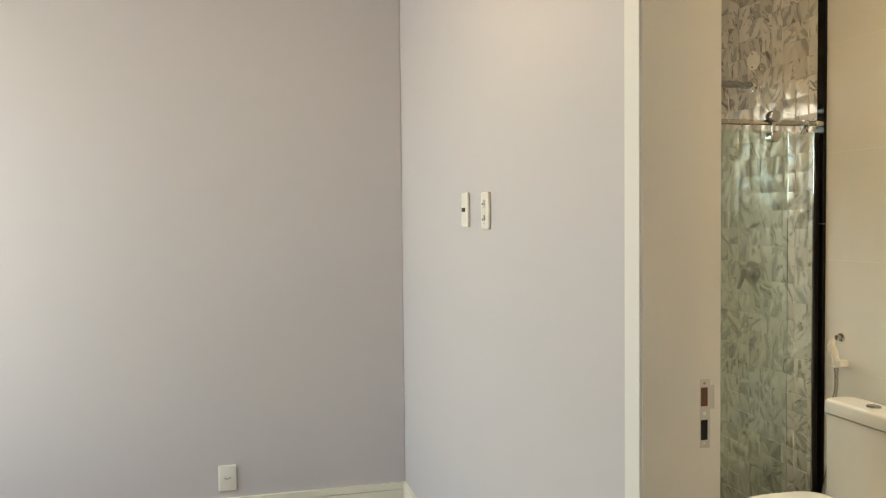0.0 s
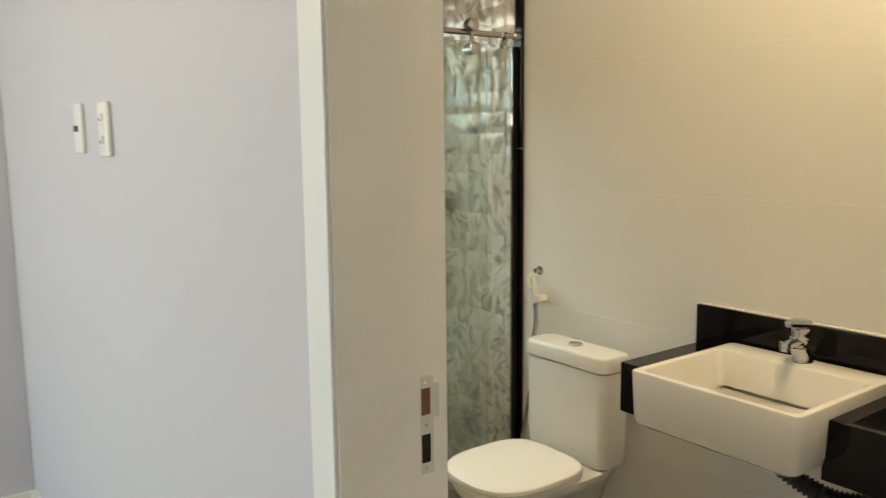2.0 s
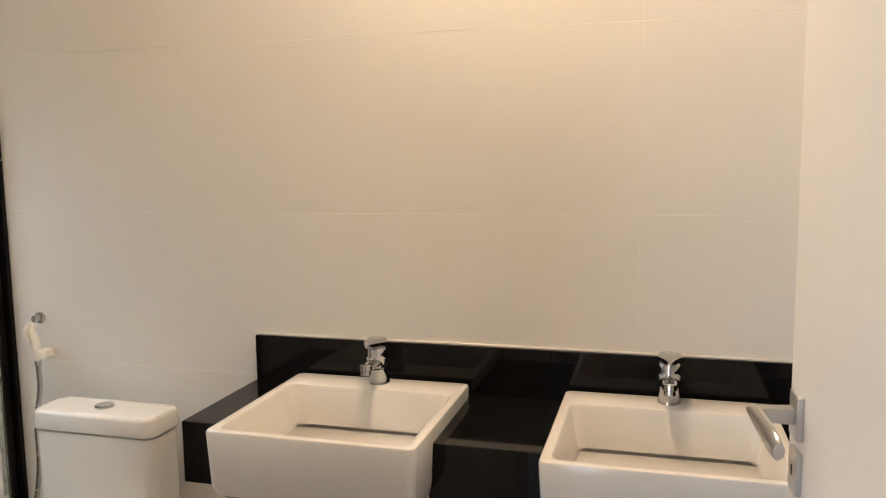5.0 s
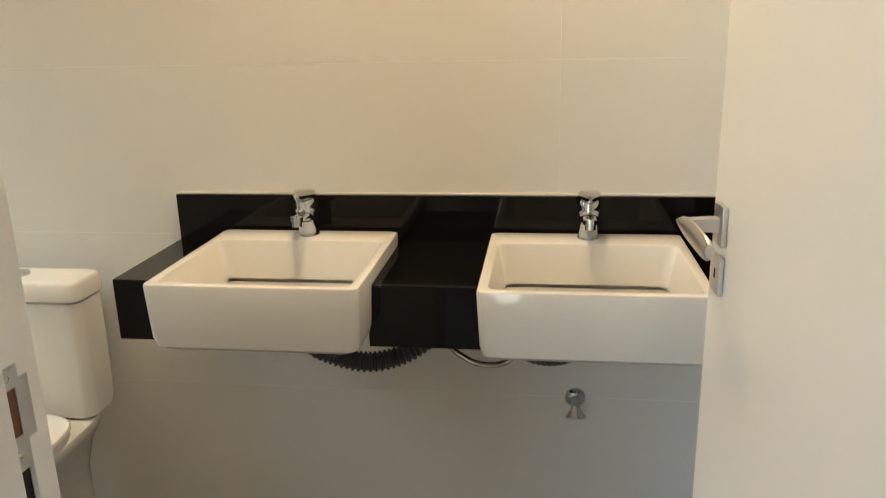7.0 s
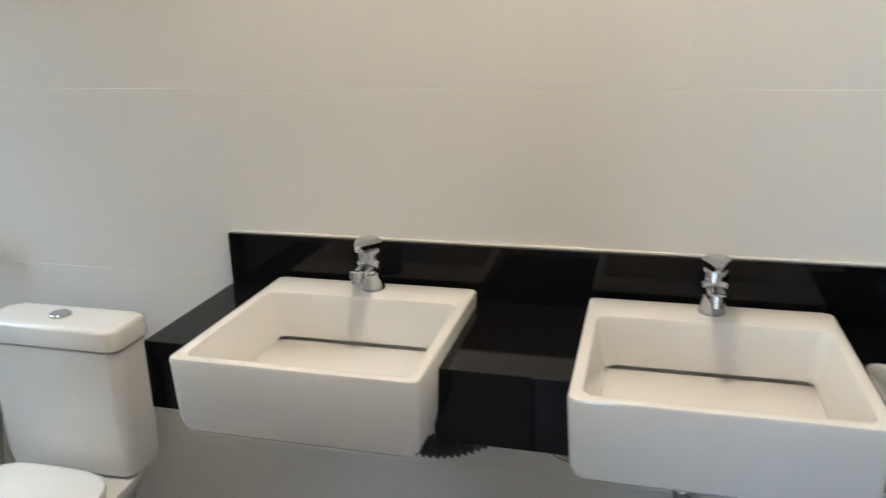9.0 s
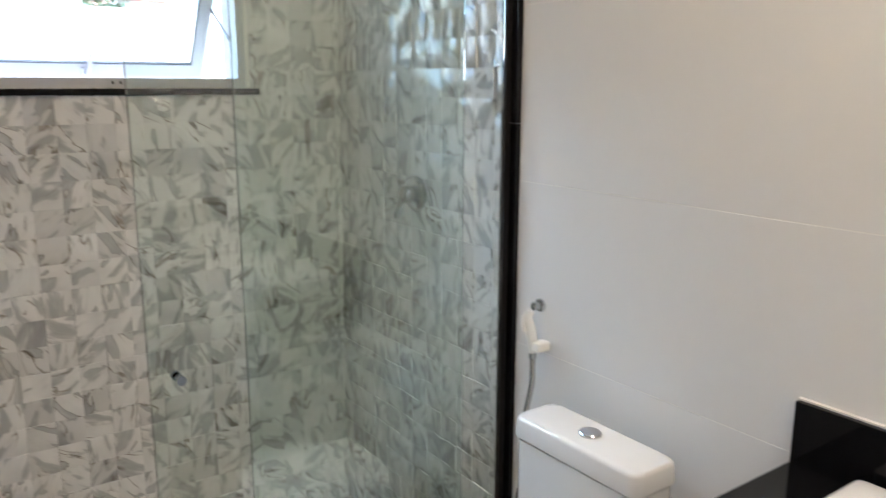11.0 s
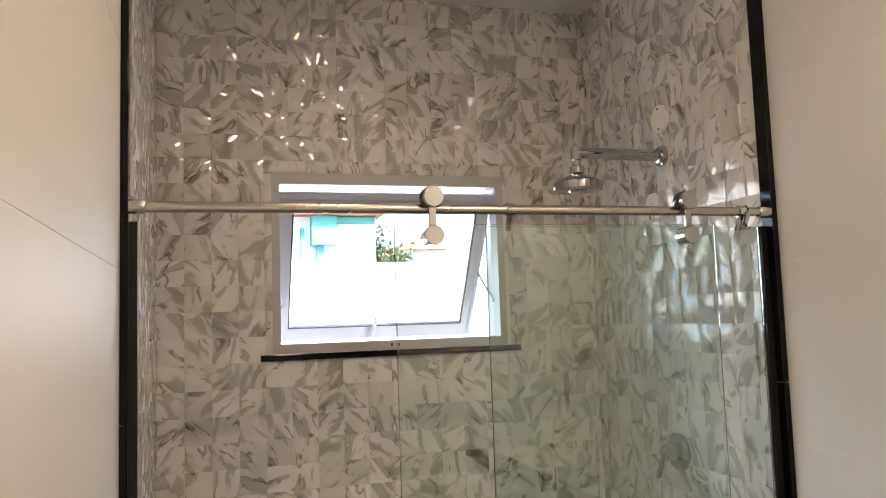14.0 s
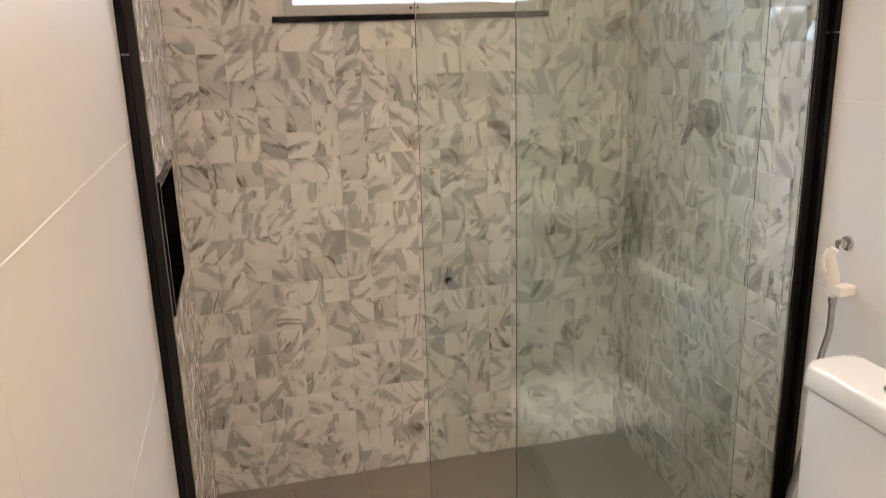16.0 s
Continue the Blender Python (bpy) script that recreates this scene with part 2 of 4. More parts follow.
def curve_points(pts, steps=8):
    """A smooth line through points (Catmull-Rom)."""
    p = [Vector(q) for q in pts]
    p = [p[0] * 2 - p[1], *p, p[-1] * 2 - p[-2]]
    out = []
    for a, b, c, d in zip(p, p[1:], p[2:], p[3:]):
        for i in range(steps):
            t = i / steps
            out.append(0.5 * (2 * b + (c - a) * t + (2 * a - 5 * b + 4 * c - d) * t * t + (3 * b - a - 3 * c + d) * t ** 3))
    return out + [p[-2]]


def mesh_of(name, bm, mat, smooth=False, angle=35):
    bmesh.ops.recalc_face_normals(bm, faces=bm.faces[:])
    me = bpy.data.meshes.new(name)
    if smooth:
        for f in bm.faces:
            f.smooth = True
        for e in bm.edges:
            e.smooth = len(e.link_faces) == 2 and e.calc_face_angle(0) < radians(angle)
    bm.to_mesh(me)
    bm.free()
    me.materials.append(mat)
    return me


def part(name, bm, mat, parent, label="", smooth=False):
    ob = new(name, mesh_of(name, bm, mat, smooth))
    ob.parent = parent
    top = parent
    while top.parent:
        top = top.parent
    if parent is top:
        ob.matrix_parent_inverse = Matrix.Translation(-top.location)
    return tagged(ob, label) if label else ob


def thing(name, at, label, category, group=""):
    ob = new(name)
    ob.empty_display_size = 0.05
    ob.location = at
    return tagged(ob, label, category, group)


def solid(name, bm, mat, label, category, kind="", smooth=False, group=""):
    return tagged(new(name, mesh_of(name, bm, mat, smooth)), label, category, group, kind)


def setting(name, bm, mat, label, category, smooth=False):
    return solid(name, bm, mat, label, category, "structure", smooth)


# ---------------------------------------------------------------- plan (metres)
CEIL = 2.80
SHOWER_X, BACK_X = -0.825, -1.82        # screen and far wall of the shower
INNER_Y = -1.53                         # inner face of the door wall
EAST_X = 1.432
JAMB_L, JAMB_R, DOOR_H = 0.605, 1.335, 2.10
WIN_Y0, WIN_Y1, WIN_Z0, WIN_Z1 = -1.172, -0.356, 1.565, 2.166


def outer_y(x):
    """The bedroom face of the door wall, which is not quite square to the room."""
    return -1.622 + 0.0324 * (x - 0.54)


# floors
setting("floor_bathroom", boxes((SHOWER_X + 0.03, EAST_X + 0.1, -1.70, 0.1, -0.15, -0.010)), GROUT,
        "greige porcelain floor tiles with pale joints", "floor")
setting("floor_shower", boxes((BACK_X - 0.1, SHOWER_X + 0.03, -1.60, 0.1, -0.15, -0.048)), GROUT,
        "lowered greige porcelain shower floor", "floor")
setting("floor_bedroom", boxes((-1.75, 2.75, -4.75, -1.70, -0.15, 0.0)), FLOOR_TILE, "greige porcelain bedroom floor", "floor")
setting("ceiling", boxes((-2.05, 2.8, -4.8, 0.2, CEIL, CEIL + 0.2)), CEILING_PAINT, "flat white painted ceiling", "ceiling")

# walls
wall_north = setting("wall_north", boxes((-2.05, EAST_X + 0.15, 0.0006, 0.16, -0.15, CEIL)), GROUT,
                     "wall with large satin white tiles and fine joints", "wall")
wall_west = setting("wall_west", boxes((BACK_X - 0.19, BACK_X, INNER_Y - 0.02, 0.0012, -0.15, WIN_Z0),
                                       (BACK_X - 0.19, BACK_X, INNER_Y - 0.02, 0.0012, WIN_Z1, CEIL),
                                       (BACK_X - 0.19, BACK_X, INNER_Y - 0.02, WIN_Y0, WIN_Z0, WIN_Z1),
                                       (BACK_X - 0.19, BACK_X, WIN_Y1, 0.0012, WIN_Z0, WIN_Z1)), SQUARE_GROUT,
                    "shower wall of relief marble squares with a window", "wall")
setting("wall_east", boxes((EAST_X, EAST_X + 0.15, -1.56, 0.0012, -0.15, CEIL)), WALL_TILE, "satin white tiled bathroom wall", "wall")

NX0, NX1, NZ0, NZ1, ND = -1.47, -1.11, 0.875, 1.195, 0.09   # niche


def prism(bm, x0, x1, y_in, z0, z1):
    """A stretch of the door wall, with its slanting bedroom face."""
    v = [bm.verts.new(p) for p in ((x0, outer_y(x0), z0), (x1, outer_y(x1), z0), (x1, y_in, z0), (x0, y_in, z0),
                                   (x0, outer_y(x0), z1), (x1, outer_y(x1), z1), (x1, y_in, z1), (x0, y_in, z1))]
    for f in ((0, 3, 2, 1), (4, 5, 6, 7), (0, 1, 5, 4), (1, 2, 6, 5), (2, 3, 7, 6), (3, 0, 4, 7)):
        bm.faces.new([v[i] for i in f])


door_wall = bmesh.new()
prism(door_wall, NX1, JAMB_L - 0.03, INNER_Y - 0.0012, 0, CEIL)
prism(door_wall, JAMB_R + 0.03, 2.75, INNER_Y - 0.0012, 0, CEIL)
prism(door_wall, JAMB_L - 0.03, JAMB_R + 0.03, INNER_Y - 0.0012, DOOR_H + 0.03, CEIL)
prism(door_wall, -2.01, NX0, INNER_Y - 0.0012, -0.1, CEIL)
prism(door_wall, NX0, NX1, INNER_Y - 0.0012, -0.1, NZ0)
prism(door_wall, NX0, NX1, INNER_Y - 0.0012, NZ1, CEIL)
prism(door_wall, NX0, NX1, INNER_Y - ND, NZ0, NZ1)
bmesh.ops.remove_doubles(door_wall, verts=door_wall.verts[:], dist=0.0001)
wall_door = setting("wall_door", door_wall, BEDROOM_PAINT, "painted wall with doorway, lilac grey on the bedroom side", "wall")

setting("wall_bedroom_west", boxes((-1.75, -1.562, -4.75, outer_y(-1.56) - 0.002, 0, CEIL)), BEDROOM_PAINT,
        "plain lilac grey painted bedroom wall", "wall")
setting("wall_bedroom_east", boxes((2.6, 2.75, -4.75, -1.565, 0, CEIL)), BEDROOM_PAINT, "plain lilac grey painted bedroom wall", "wall")
# opening added out of view, only to hold the bedroom fill light
setting("wall_bedroom_south", boxes((-1.56, -1.32, -4.75, -4.6, 0, CEIL), (0.22, 2.6, -4.75, -4.6, 0, CEIL),
                                    (-1.32, 0.22, -4.75, -4.6, 0, 0.68), (-1.32, 0.22, -4.75, -4.6, 2.42, CEIL)), BEDROOM_PAINT,
        "lilac grey painted bedroom wall with an added, unseen opening for daylight", "wall")

# baseboards of the bedroom, with a bead near the top
BB = 0.285
bb = boxes((-1.562, -1.548, -4.6, outer_y(-1.56) - 0.016, 0, BB - 0.032), (-1.562, -1.546, -4.6, outer_y(-1.56) - 0.016, BB - 0.029, BB))
setting("baseboard_west", bb, BASEBOARD_WHITE, "tall ivory white baseboard with a fine bead", "baseboard")
bb = bmesh.new()
for z0, z1, d in ((0, BB - 0.032, 0.014), (BB - 0.029, BB, 0.016)):
    x0, x1 = -1.562, 0.535
    v = [bb.verts.new(p) for p in ((x0, outer_y(x0) - d, z0), (x1, outer_y(x1) - d, z0), (x1, outer_y(x1), z0), (x0, outer_y(x0), z0),
                                   (x0, outer_y(x0) - d, z1), (x1, outer_y(x1) - d, z1), (x1, outer_y(x1), z1), (x0, outer_y(x0), z1))]
    for f in ((0, 3, 2, 1), (4, 5, 6, 7), (0, 1, 5, 4), (1, 2, 6, 5), (2, 3, 7, 6), (3, 0, 4, 7)):
        bb.faces.new([v[i] for i in f])
setting("baseboard_door_wall", bb, BASEBOARD_WHITE, "tall ivory white baseboard with a fine bead", "baseboard")

# ---------------------------------------------------------------- door
door = tagged(new("door_1"), "white lacquered door standing open into the bathroom", "door", kind="structure")
door.location = (JAMB_L, -1.55, 0)
OUT = -1.632
part("jamb", boxes((JAMB_L - 0.03, JAMB_L, OUT + 0.006, -1.499, 0, DOOR_H + 0.03),
                   (JAMB_L - 0.03, JAMB_L - 0.017, -1.499, -1.441, 0, DOOR_H + 0.03)), WHITE_LACQUER, door)
part("jamb", boxes((JAMB_R, JAMB_R + 0.03, OUT + 0.006, -1.499, 0, DOOR_H + 0.03),
                   (JAMB_R + 0.008, JAMB_R + 0.03, -1.499, -1.48, 0, DOOR_H + 0.03)), WHITE_LACQUER, door)
part("head_jamb", boxes((JAMB_L, JAMB_R, OUT + 0.006, -1.48, DOOR_H, DOOR_H + 0.03)), WHITE_LACQUER, door)
part("casing", rounded(JAMB_L - 0.066, JAMB_L - 0.003, OUT, OUT + 0.009, 0, DOOR_H + 0.06, 0.002), WHITE_LACQUER, door)
part("casing", rounded(JAMB_R + 0.003, JAMB_R + 0.066, OUT, OUT + 0.028, 0, DOOR_H + 0.06, 0.002), WHITE_LACQUER, door)
part("head_casing", rounded(JAMB_L - 0.003, JAMB_R + 0.003, OUT + 0.001, OUT + 0.02, DOOR_H + 0.003, DOOR_H + 0.06, 0.002), WHITE_LACQUER, door)
# strike plate let into the jamb
sx = JAMB_L - 0.0168
sp = boxes((sx, sx + 0.0015, -1.491, -1.466, 1.040, 1.056), (sx, sx + 0.0015, -1.491, -1.487, 1.056, 1.165),
           (sx, sx + 0.0015, -1.471, -1.466, 1.056, 1.165), (sx, sx + 0.0015, -1.487, -1.471, 1.098, 1.126),
           (sx, sx + 0.0015, -1.491, -1.466, 1.165, 1.182), (sx, sx + 0.0015, -1.466, -1.456, 1.120, 1.170))
strike = part("strike_plate", sp, SATIN_NICKEL, door, "satin steel strike plate")
part("latch_recess", boxes((sx - 0.004, sx + 0.0007, -1.487, -1.471, 1.126, 1.165)), RAW_WOOD, strike, "bare wood latch hole")
# bolt hole: its shade is a near-black block
part("bolt_recess", boxes((sx - 0.004, sx + 0.0007, -1.487, -1.471, 1.056, 1.098)), HOLE_SHADE, strike)
for z in (1.048, 1.112, 1.174):
    part("screw", turned(bmesh.new(), (sx + 0.001, -1.479, z), (1, 0, 0), ((0, 0.003), (0.0012, 0.003), (0.0016, 0.0015)), 10), STEEL, strike)

# the leaf: from its hinge to its free edge
leaf_from, leaf_to = Vector((1.283, -1.470)), Vector((1.237, -0.749))
leaf_dir = (leaf_to - leaf_from).normalized()
leaf_len = (leaf_to - leaf_from).length
leaf_turn = Matrix.Translation((leaf_from.x, leaf_from.y, 0)) @ Matrix.Rotation(math.atan2(leaf_dir.y, leaf_dir.x), 4, "Z")


def leaf_part(name, bm, mat, parent, label="", smooth=False):
    bmesh.ops.transform(bm, matrix=leaf_turn, verts=bm.verts[:])
    return part(name, bm, mat, parent, label, smooth)


# local: x along the leaf, +y towards the handle's visible side
leaf = leaf_part("leaf", rounded(0, leaf_len, -0.035, 0, 0.008, DOOR_H - 0.004, 0.0025), WHITE_LACQUER, door, "white lacquered door leaf")
hx, hz = leaf_len - 0.055, 1.126
handle = leaf_part("handle", rounded(hx - 0.022, hx + 0.022, 0, 0.009, hz - 0.030, hz + 0.030, 0.002), SATIN_NICKEL, leaf, "satin nickel square rose")
lever = bmesh.new()
loft(lever, [[(hx + w * sx_, y, hz + h * sz_) for sx_, sz_ in ((1, 1), (-1, 1), (-1, -1), (1, -1))]
             for y, w, h in ((0.009, 0.010, 0.010), (0.020, 0.010, 0.010), (0.045, 0.009, 0.009), (0.058, 0.008, 0.008))])
rings = []
for u, w, z, y in ((0.010, 0.004, 0.003, 0.060), (0.002, 0.009, 0.001, 0.058), (-0.02, 0.013, -0.002, 0.055), (-0.05, 0.014, -0.006, 0.052),
                   (-0.08, 0.014, -0.009, 0.050), (-0.100, 0.012, -0.011, 0.048), (-0.106, 0.008, -0.012, 0.047)):
    rings.append([(hx + u, y + 0.007 * math.cos(a), hz + z + 1.25 * w * math.sin(a)) for a in [2 * math.pi * k / 14 for k in range(14)]])
loft(lever, rings)
leaf_part("lever", lever, SATIN_NICKEL, leaf, "curved satin nickel lever", True)
esc = leaf_part("keyhole_plate", rounded(hx - 0.022, hx + 0.022, 0, 0.008, hz - 0.105, hz - 0.047, 0.002), SATIN_NICKEL, leaf, "satin nickel key plate")
# keyhole drawn as a near-black piece on the plate, for the shade inside
leaf_part("keyhole", boxes((hx - 0.003, hx + 0.003, 0.0078, 0.0086, hz - 0.082, hz - 0.068)), HOLE_SHADE, leaf)

# ---------------------------------------------------------------- window
window = tagged(new("window_1"), "white aluminium awning window pushed open outwards", "window", kind="structure")
window.location = (BACK_X, -0.76, WIN_Z0)
fx0, fx1 = BACK_X - 0.060, BACK_X + 0.006
part("window_frame", boxes((fx0, fx1, WIN_Y0, WIN_Y0 + 0.026, WIN_Z0, WIN_Z1), (fx0, fx1, WIN_Y1 - 0.026, WIN_Y1, WIN_Z0, WIN_Z1),
                           (fx0, fx1, WIN_Y0 + 0.026, WIN_Y1 - 0.026, WIN_Z1 - 0.038, WIN_Z1),
                           (fx0, fx1, WIN_Y0 + 0.026, WIN_Y1 - 0.026, WIN_Z0, WIN_Z0 + 0.030)), WINDOW_ALU, window)
sash_top, sash_bottom = Vector((BACK_X - 0.035, 0, 2.104)), Vector((BACK_X - 0.345, 0, 1.605))
sash_len = (sash_top - sash_bottom).length
tilt = Matrix.Translation(sash_top) @ Matrix.Rotation(math.atan2(sash_top.x - sash_bottom.x, sash_top.z - sash_bottom.z), 4, "Y")
sy0, sy1 = WIN_Y0 + 0.030, WIN_Y1 - 0.030


def sash_part(name, bm, mat, label="", smooth=False):
    bmesh.ops.transform(bm, matrix=tilt, verts=bm.verts[:])
    return part(name, bm, mat, window, label, smooth)


sash_part("sash", boxes((-0.014, 0.014, sy0, sy0 + 0.045, -sash_len, 0), (-0.014, 0.014, sy1 - 0.045, sy1, -sash_len, 0),
                        (-0.014, 0.014, sy0 + 0.045, sy1 - 0.045, -0.034, 0), (-0.014, 0.014, sy0 + 0.045, sy1 - 0.045, -sash_len, -sash_len + 0.052)),
          WINDOW_ALU, "tilted sash of white aluminium")
pane = sash_part("pane", boxes((-0.003, 0.003, sy0 + 0.028, sy1 - 0.028, -sash_len + 0.036, -0.030)), PANE_GLASS)
pane.visible_shadow = False
g0, g1, h0, h1 = sy0 + 0.045, sy1 - 0.045, -sash_len + 0.052, -0.034
sash_part("gasket", boxes((0.002, 0.0145, g0, g0 + 0.005, h0, h1), (0.002, 0.0145, g1 - 0.005, g1, h0, h1),
                          (0.002, 0.0145, g0 + 0.005, g1 - 0.005, h0, h0 + 0.005), (0.002, 0.0145, g0 + 0.005, g1 - 0.005, h1 - 0.005, h1)),
          DARK_PLASTIC, "black rubber glazing gasket")
# ridges along the sash's top rail and the stiles
sash_part("top_rail", boxes((0.0145, 0.024, sy0, sy1, -0.012, 0.006), (0.0145, 0.018, sy0, sy1, -0.028, -0.020)), WINDOW_ALU)
for y in (sy0 + 0.010, sy1 - 0.016):
    sash_part("bead", boxes((0.0145, 0.0185, y, y + 0.006, -sash_len + 0.004, -0.032)), WINDOW_ALU)
lever = bmesh.new()
box(lever, 0.0145, 0.024, -0.800, -0.766, -sash_len + 0.010, -sash_len + 0.040)
tube(lever, curve_points([(0.024, -0.783, -sash_len + 0.025), (0.036, -0.781, -sash_len + 0.050), (0.040, -0.777, -sash_len + 0.085), (0.040, -0.775, -sash_len + 0.108)], 4),
     [0.009] * 5 + [0.0085] * 4 + [0.0075] * 4, 10)
sash_part("latch", lever, WINDOW_ALU, "small white lever latch", True)
keeper = part("keeper", boxes((fx1, fx1 + 0.003, -0.790, -0.742, WIN_Z0 + 0.008, WIN_Z0 + 0.022)), WINDOW_ALU, window)
# slots are near-black pieces on the keeper, shade put in as colour
for y in (-0.780, -0.757):
    part("slot", boxes((fx1 + 0.003, fx1 + 0.0036, y, y + 0.007, WIN_Z0 + 0.011, WIN_Z0 + 0.020)), HOLE_SHADE, keeper)
part("mortar_seam", rounded(BACK_X - 0.004, BACK_X + 0.0105, WIN_Y1, WIN_Y1 + 0.013, WIN_Z0, WIN_Z1 - 0.03, 0.003), SILICONE, window, "smeared white filler beside the frame")
for y in (sy0 - 0.001, sy1 - 0.005):
    part("stay_arm", tube(bmesh.new(), [(BACK_X - 0.03, y, 1.72), (BACK_X - 0.19, y, 1.83)], 0.005, 8), STEEL, window)
part("window_sill", rounded(BACK_X - 0.11, BACK_X + 0.024, WIN_Y0 - 0.04, WIN_Y1 + 0.042, WIN_Z0 - 0.022, WIN_Z0 - 0.002, 0.002), GRANITE, window,
     "polished black granite sill")

# ---------------------------------------------------------------- shower screen
def trim(name, y0, y1):
    for z0, z1 in ((-0.05, 1.478), (1.480, CEIL)):
        setting(name, rounded(SHOWER_X - 0.040, SHOWER_X + 0.001, y0, y1, z0, z1, 0.002), GRANITE, "polished black granite upright beside the shower", "trim")


trim("trim_shower_north", -0.016, 0.0)
trim("trim_shower_south", INNER_Y, INNER_Y + 0.015)

screen = thing("shower_screen", (SHOWER_X, -0.4, 0), "clear tempered glass shower screen with a sliding door pushed open", "shower screen")
SLIDE_X, FIX_X, BAR_X = SHOWER_X + 0.004, SHOWER_X - 0.034, SHOWER_X - 0.013
fixed = part("fixed_panel", rounded(FIX_X - 0.004, FIX_X + 0.004, -0.765, -0.036, -0.02, 1.868, 0.001, 1), SHOWER_GLASS, screen, "fixed clear glass panel")
slide = part("sliding_door", rounded(SLIDE_X - 0.004, SLIDE_X + 0.004, -0.985, -0.192, -0.015, 1.868, 0.001, 1), SHOWER_GLASS, screen, "sliding clear glass door")
fixed.visible_shadow = slide.visible_shadow = False
part("top_bar", tube(bmesh.new(), [(BAR_X, INNER_Y + 0.015, 1.903), (BAR_X, -0.016, 1.903)], 0.0115, 16), STEEL, screen, "brushed steel rail", True)
for y, d in ((INNER_Y + 0.015, 1), (-0.016, -1)):
    part("bar_end", turned(bmesh.new(), (BAR_X, y, 1.903), (0, d, 0), ((0, 0.015), (0.028, 0.015), (0.032, 0.0125)), 18), STEEL, screen, smooth=True)
for y in (-0.900, -0.264):
    r = part("roller", turned(bmesh.new(), (SLIDE_X + 0.002, y, 1.926), (1, 0, 0), ((-0.03, 0.018), (-0.008, 0.018), (-0.006, 0.023), (0.017, 0.023), (0.019, 0.0215)), 24),
             CHROME, screen, "polished chrome roller", True)
    part("gasket", turned(bmesh.new(), (SLIDE_X + 0.002, y, 1.926), (1, 0, 0), ((-0.016, 0.0245), (0.002, 0.0245)), 24), DARK_PLASTIC, r, smooth=True)
    part("hanger", rounded(SLIDE_X - 0.002, SLIDE_X + 0.008, y - 0.008, y + 0.008, 1.845, 1.925, 0.002), CHROME, r)
    part("glass_clamp", turned(bmesh.new(), (SLIDE_X + 0.004, y, 1.842), (1, 0, 0), ((-0.03, 0.021), (0.015, 0.022), (0.017, 0.0205)), 24), CHROME, r, smooth=True)
for y in (-0.712, -0.098):
    c = part("bar_clamp", turned(bmesh.new(), (BAR_X, y - 0.009, 1.903), (0, 1, 0), ((0, 0.0145), (0.018, 0.0145)), 16), CHROME, screen, smooth=True)
    part("stem", tube(bmesh.new(), [(BAR_X, y, 1.892), (FIX_X + 0.004, y, 1.858)], 0.007, 10), CHROME, c)
part("door_stop", tube(bmesh.new(), curve_points([(BAR_X, -0.085, 1.915), (BAR_X + 0.014, -0.09, 1.895), (BAR_X + 0.018, -0.1, 1.87), (BAR_X + 0.03, -0.115, 1.86)], 4), 0.006, 8),
     CHROME, screen, smooth=True)
for x in (SLIDE_X + 0.004, SLIDE_X - 0.034):
    part("knob", turned(bmesh.new(), (x, -0.928, 0.985), (1, 0, 0), ((0, 0.006), (0.010, 0.006), (0.012, 0.010), (0.024, 0.010)), 18), CHROME, screen, smooth=True)
part("wall_channel", boxes((FIX_X - 0.011, FIX_X - 0.005, -0.034, -0.0165, -0.04, 1.868), (FIX_X + 0.005, FIX_X + 0.011, -0.034, -0.0165, -0.04, 1.868)),
     BRONZE_ALU, screen, "dark bronze channel")
part("wall_channel", boxes((SLIDE_X - 0.030, SLIDE_X - 0.006, INNER_Y + 0.0155, INNER_Y + 0.032, -0.04, 1.872)),
     BRONZE_ALU, screen, "dark bronze channel")
part("bottom_guide", boxes((FIX_X - 0.006, FIX_X + 0.006, -0.765, -0.036, -0.049, -0.018)), BRONZE_ALU, screen)

# niche lining
niche = setting("niche", boxes((NX0, NX1, INNER_Y - ND, INNER_Y - ND + 0.012, NZ0, NZ1), (NX0, NX1, INNER_Y - ND + 0.012, INNER_Y + 0.010, NZ0, NZ0 + 0.014),
                               (NX0, NX1, INNER_Y - ND + 0.012, INNER_Y + 0.010, NZ1 - 0.014, NZ1), (NX0, NX0 + 0.014, INNER_Y - ND + 0.012, INNER_Y + 0.010, NZ0 + 0.014, NZ1 - 0.014),
                               (NX1 - 0.014, NX1, INNER_Y - ND + 0.012, INNER_Y + 0.010, NZ0 + 0.014, NZ1 - 0.014)), GRANITE, "black granite niche set into the shower wall", "niche")

# shower head on its arm
head = thing("wall_shower", (-1.303, -0.012, 2.144), "chrome wall shower with a straight arm and round rose", "shower")
part("flange", turned(bmesh.new(), (-1.303, -0.008, 2.144), (0, -1, 0), ((0, 0.034), (0.012, 0.033), (0.016, 0.026), (0.024, 0.024), (0.028, 0.015)), 24), CHROME, head, smooth=True)
part("arm", tube(bmesh.new(), [(-1.303, -0.03, 2.144), (-1.303, -0.315, 2.147)], 0.0175, 16), CHROME, head, smooth=True)
part("elbow", turned(bmesh.new(), (-1.303, -0.307, 2.165), (0, 0, -1), ((0, 0.008), (0.004, 0.017), (0.040, 0.017), (0.044, 0.013), (0.058, 0.013), (0.062, 0.022), (0.082, 0.022), (0.086, 0.014), (0.10, 0.014)), 20),
     CHROME, head, smooth=True)
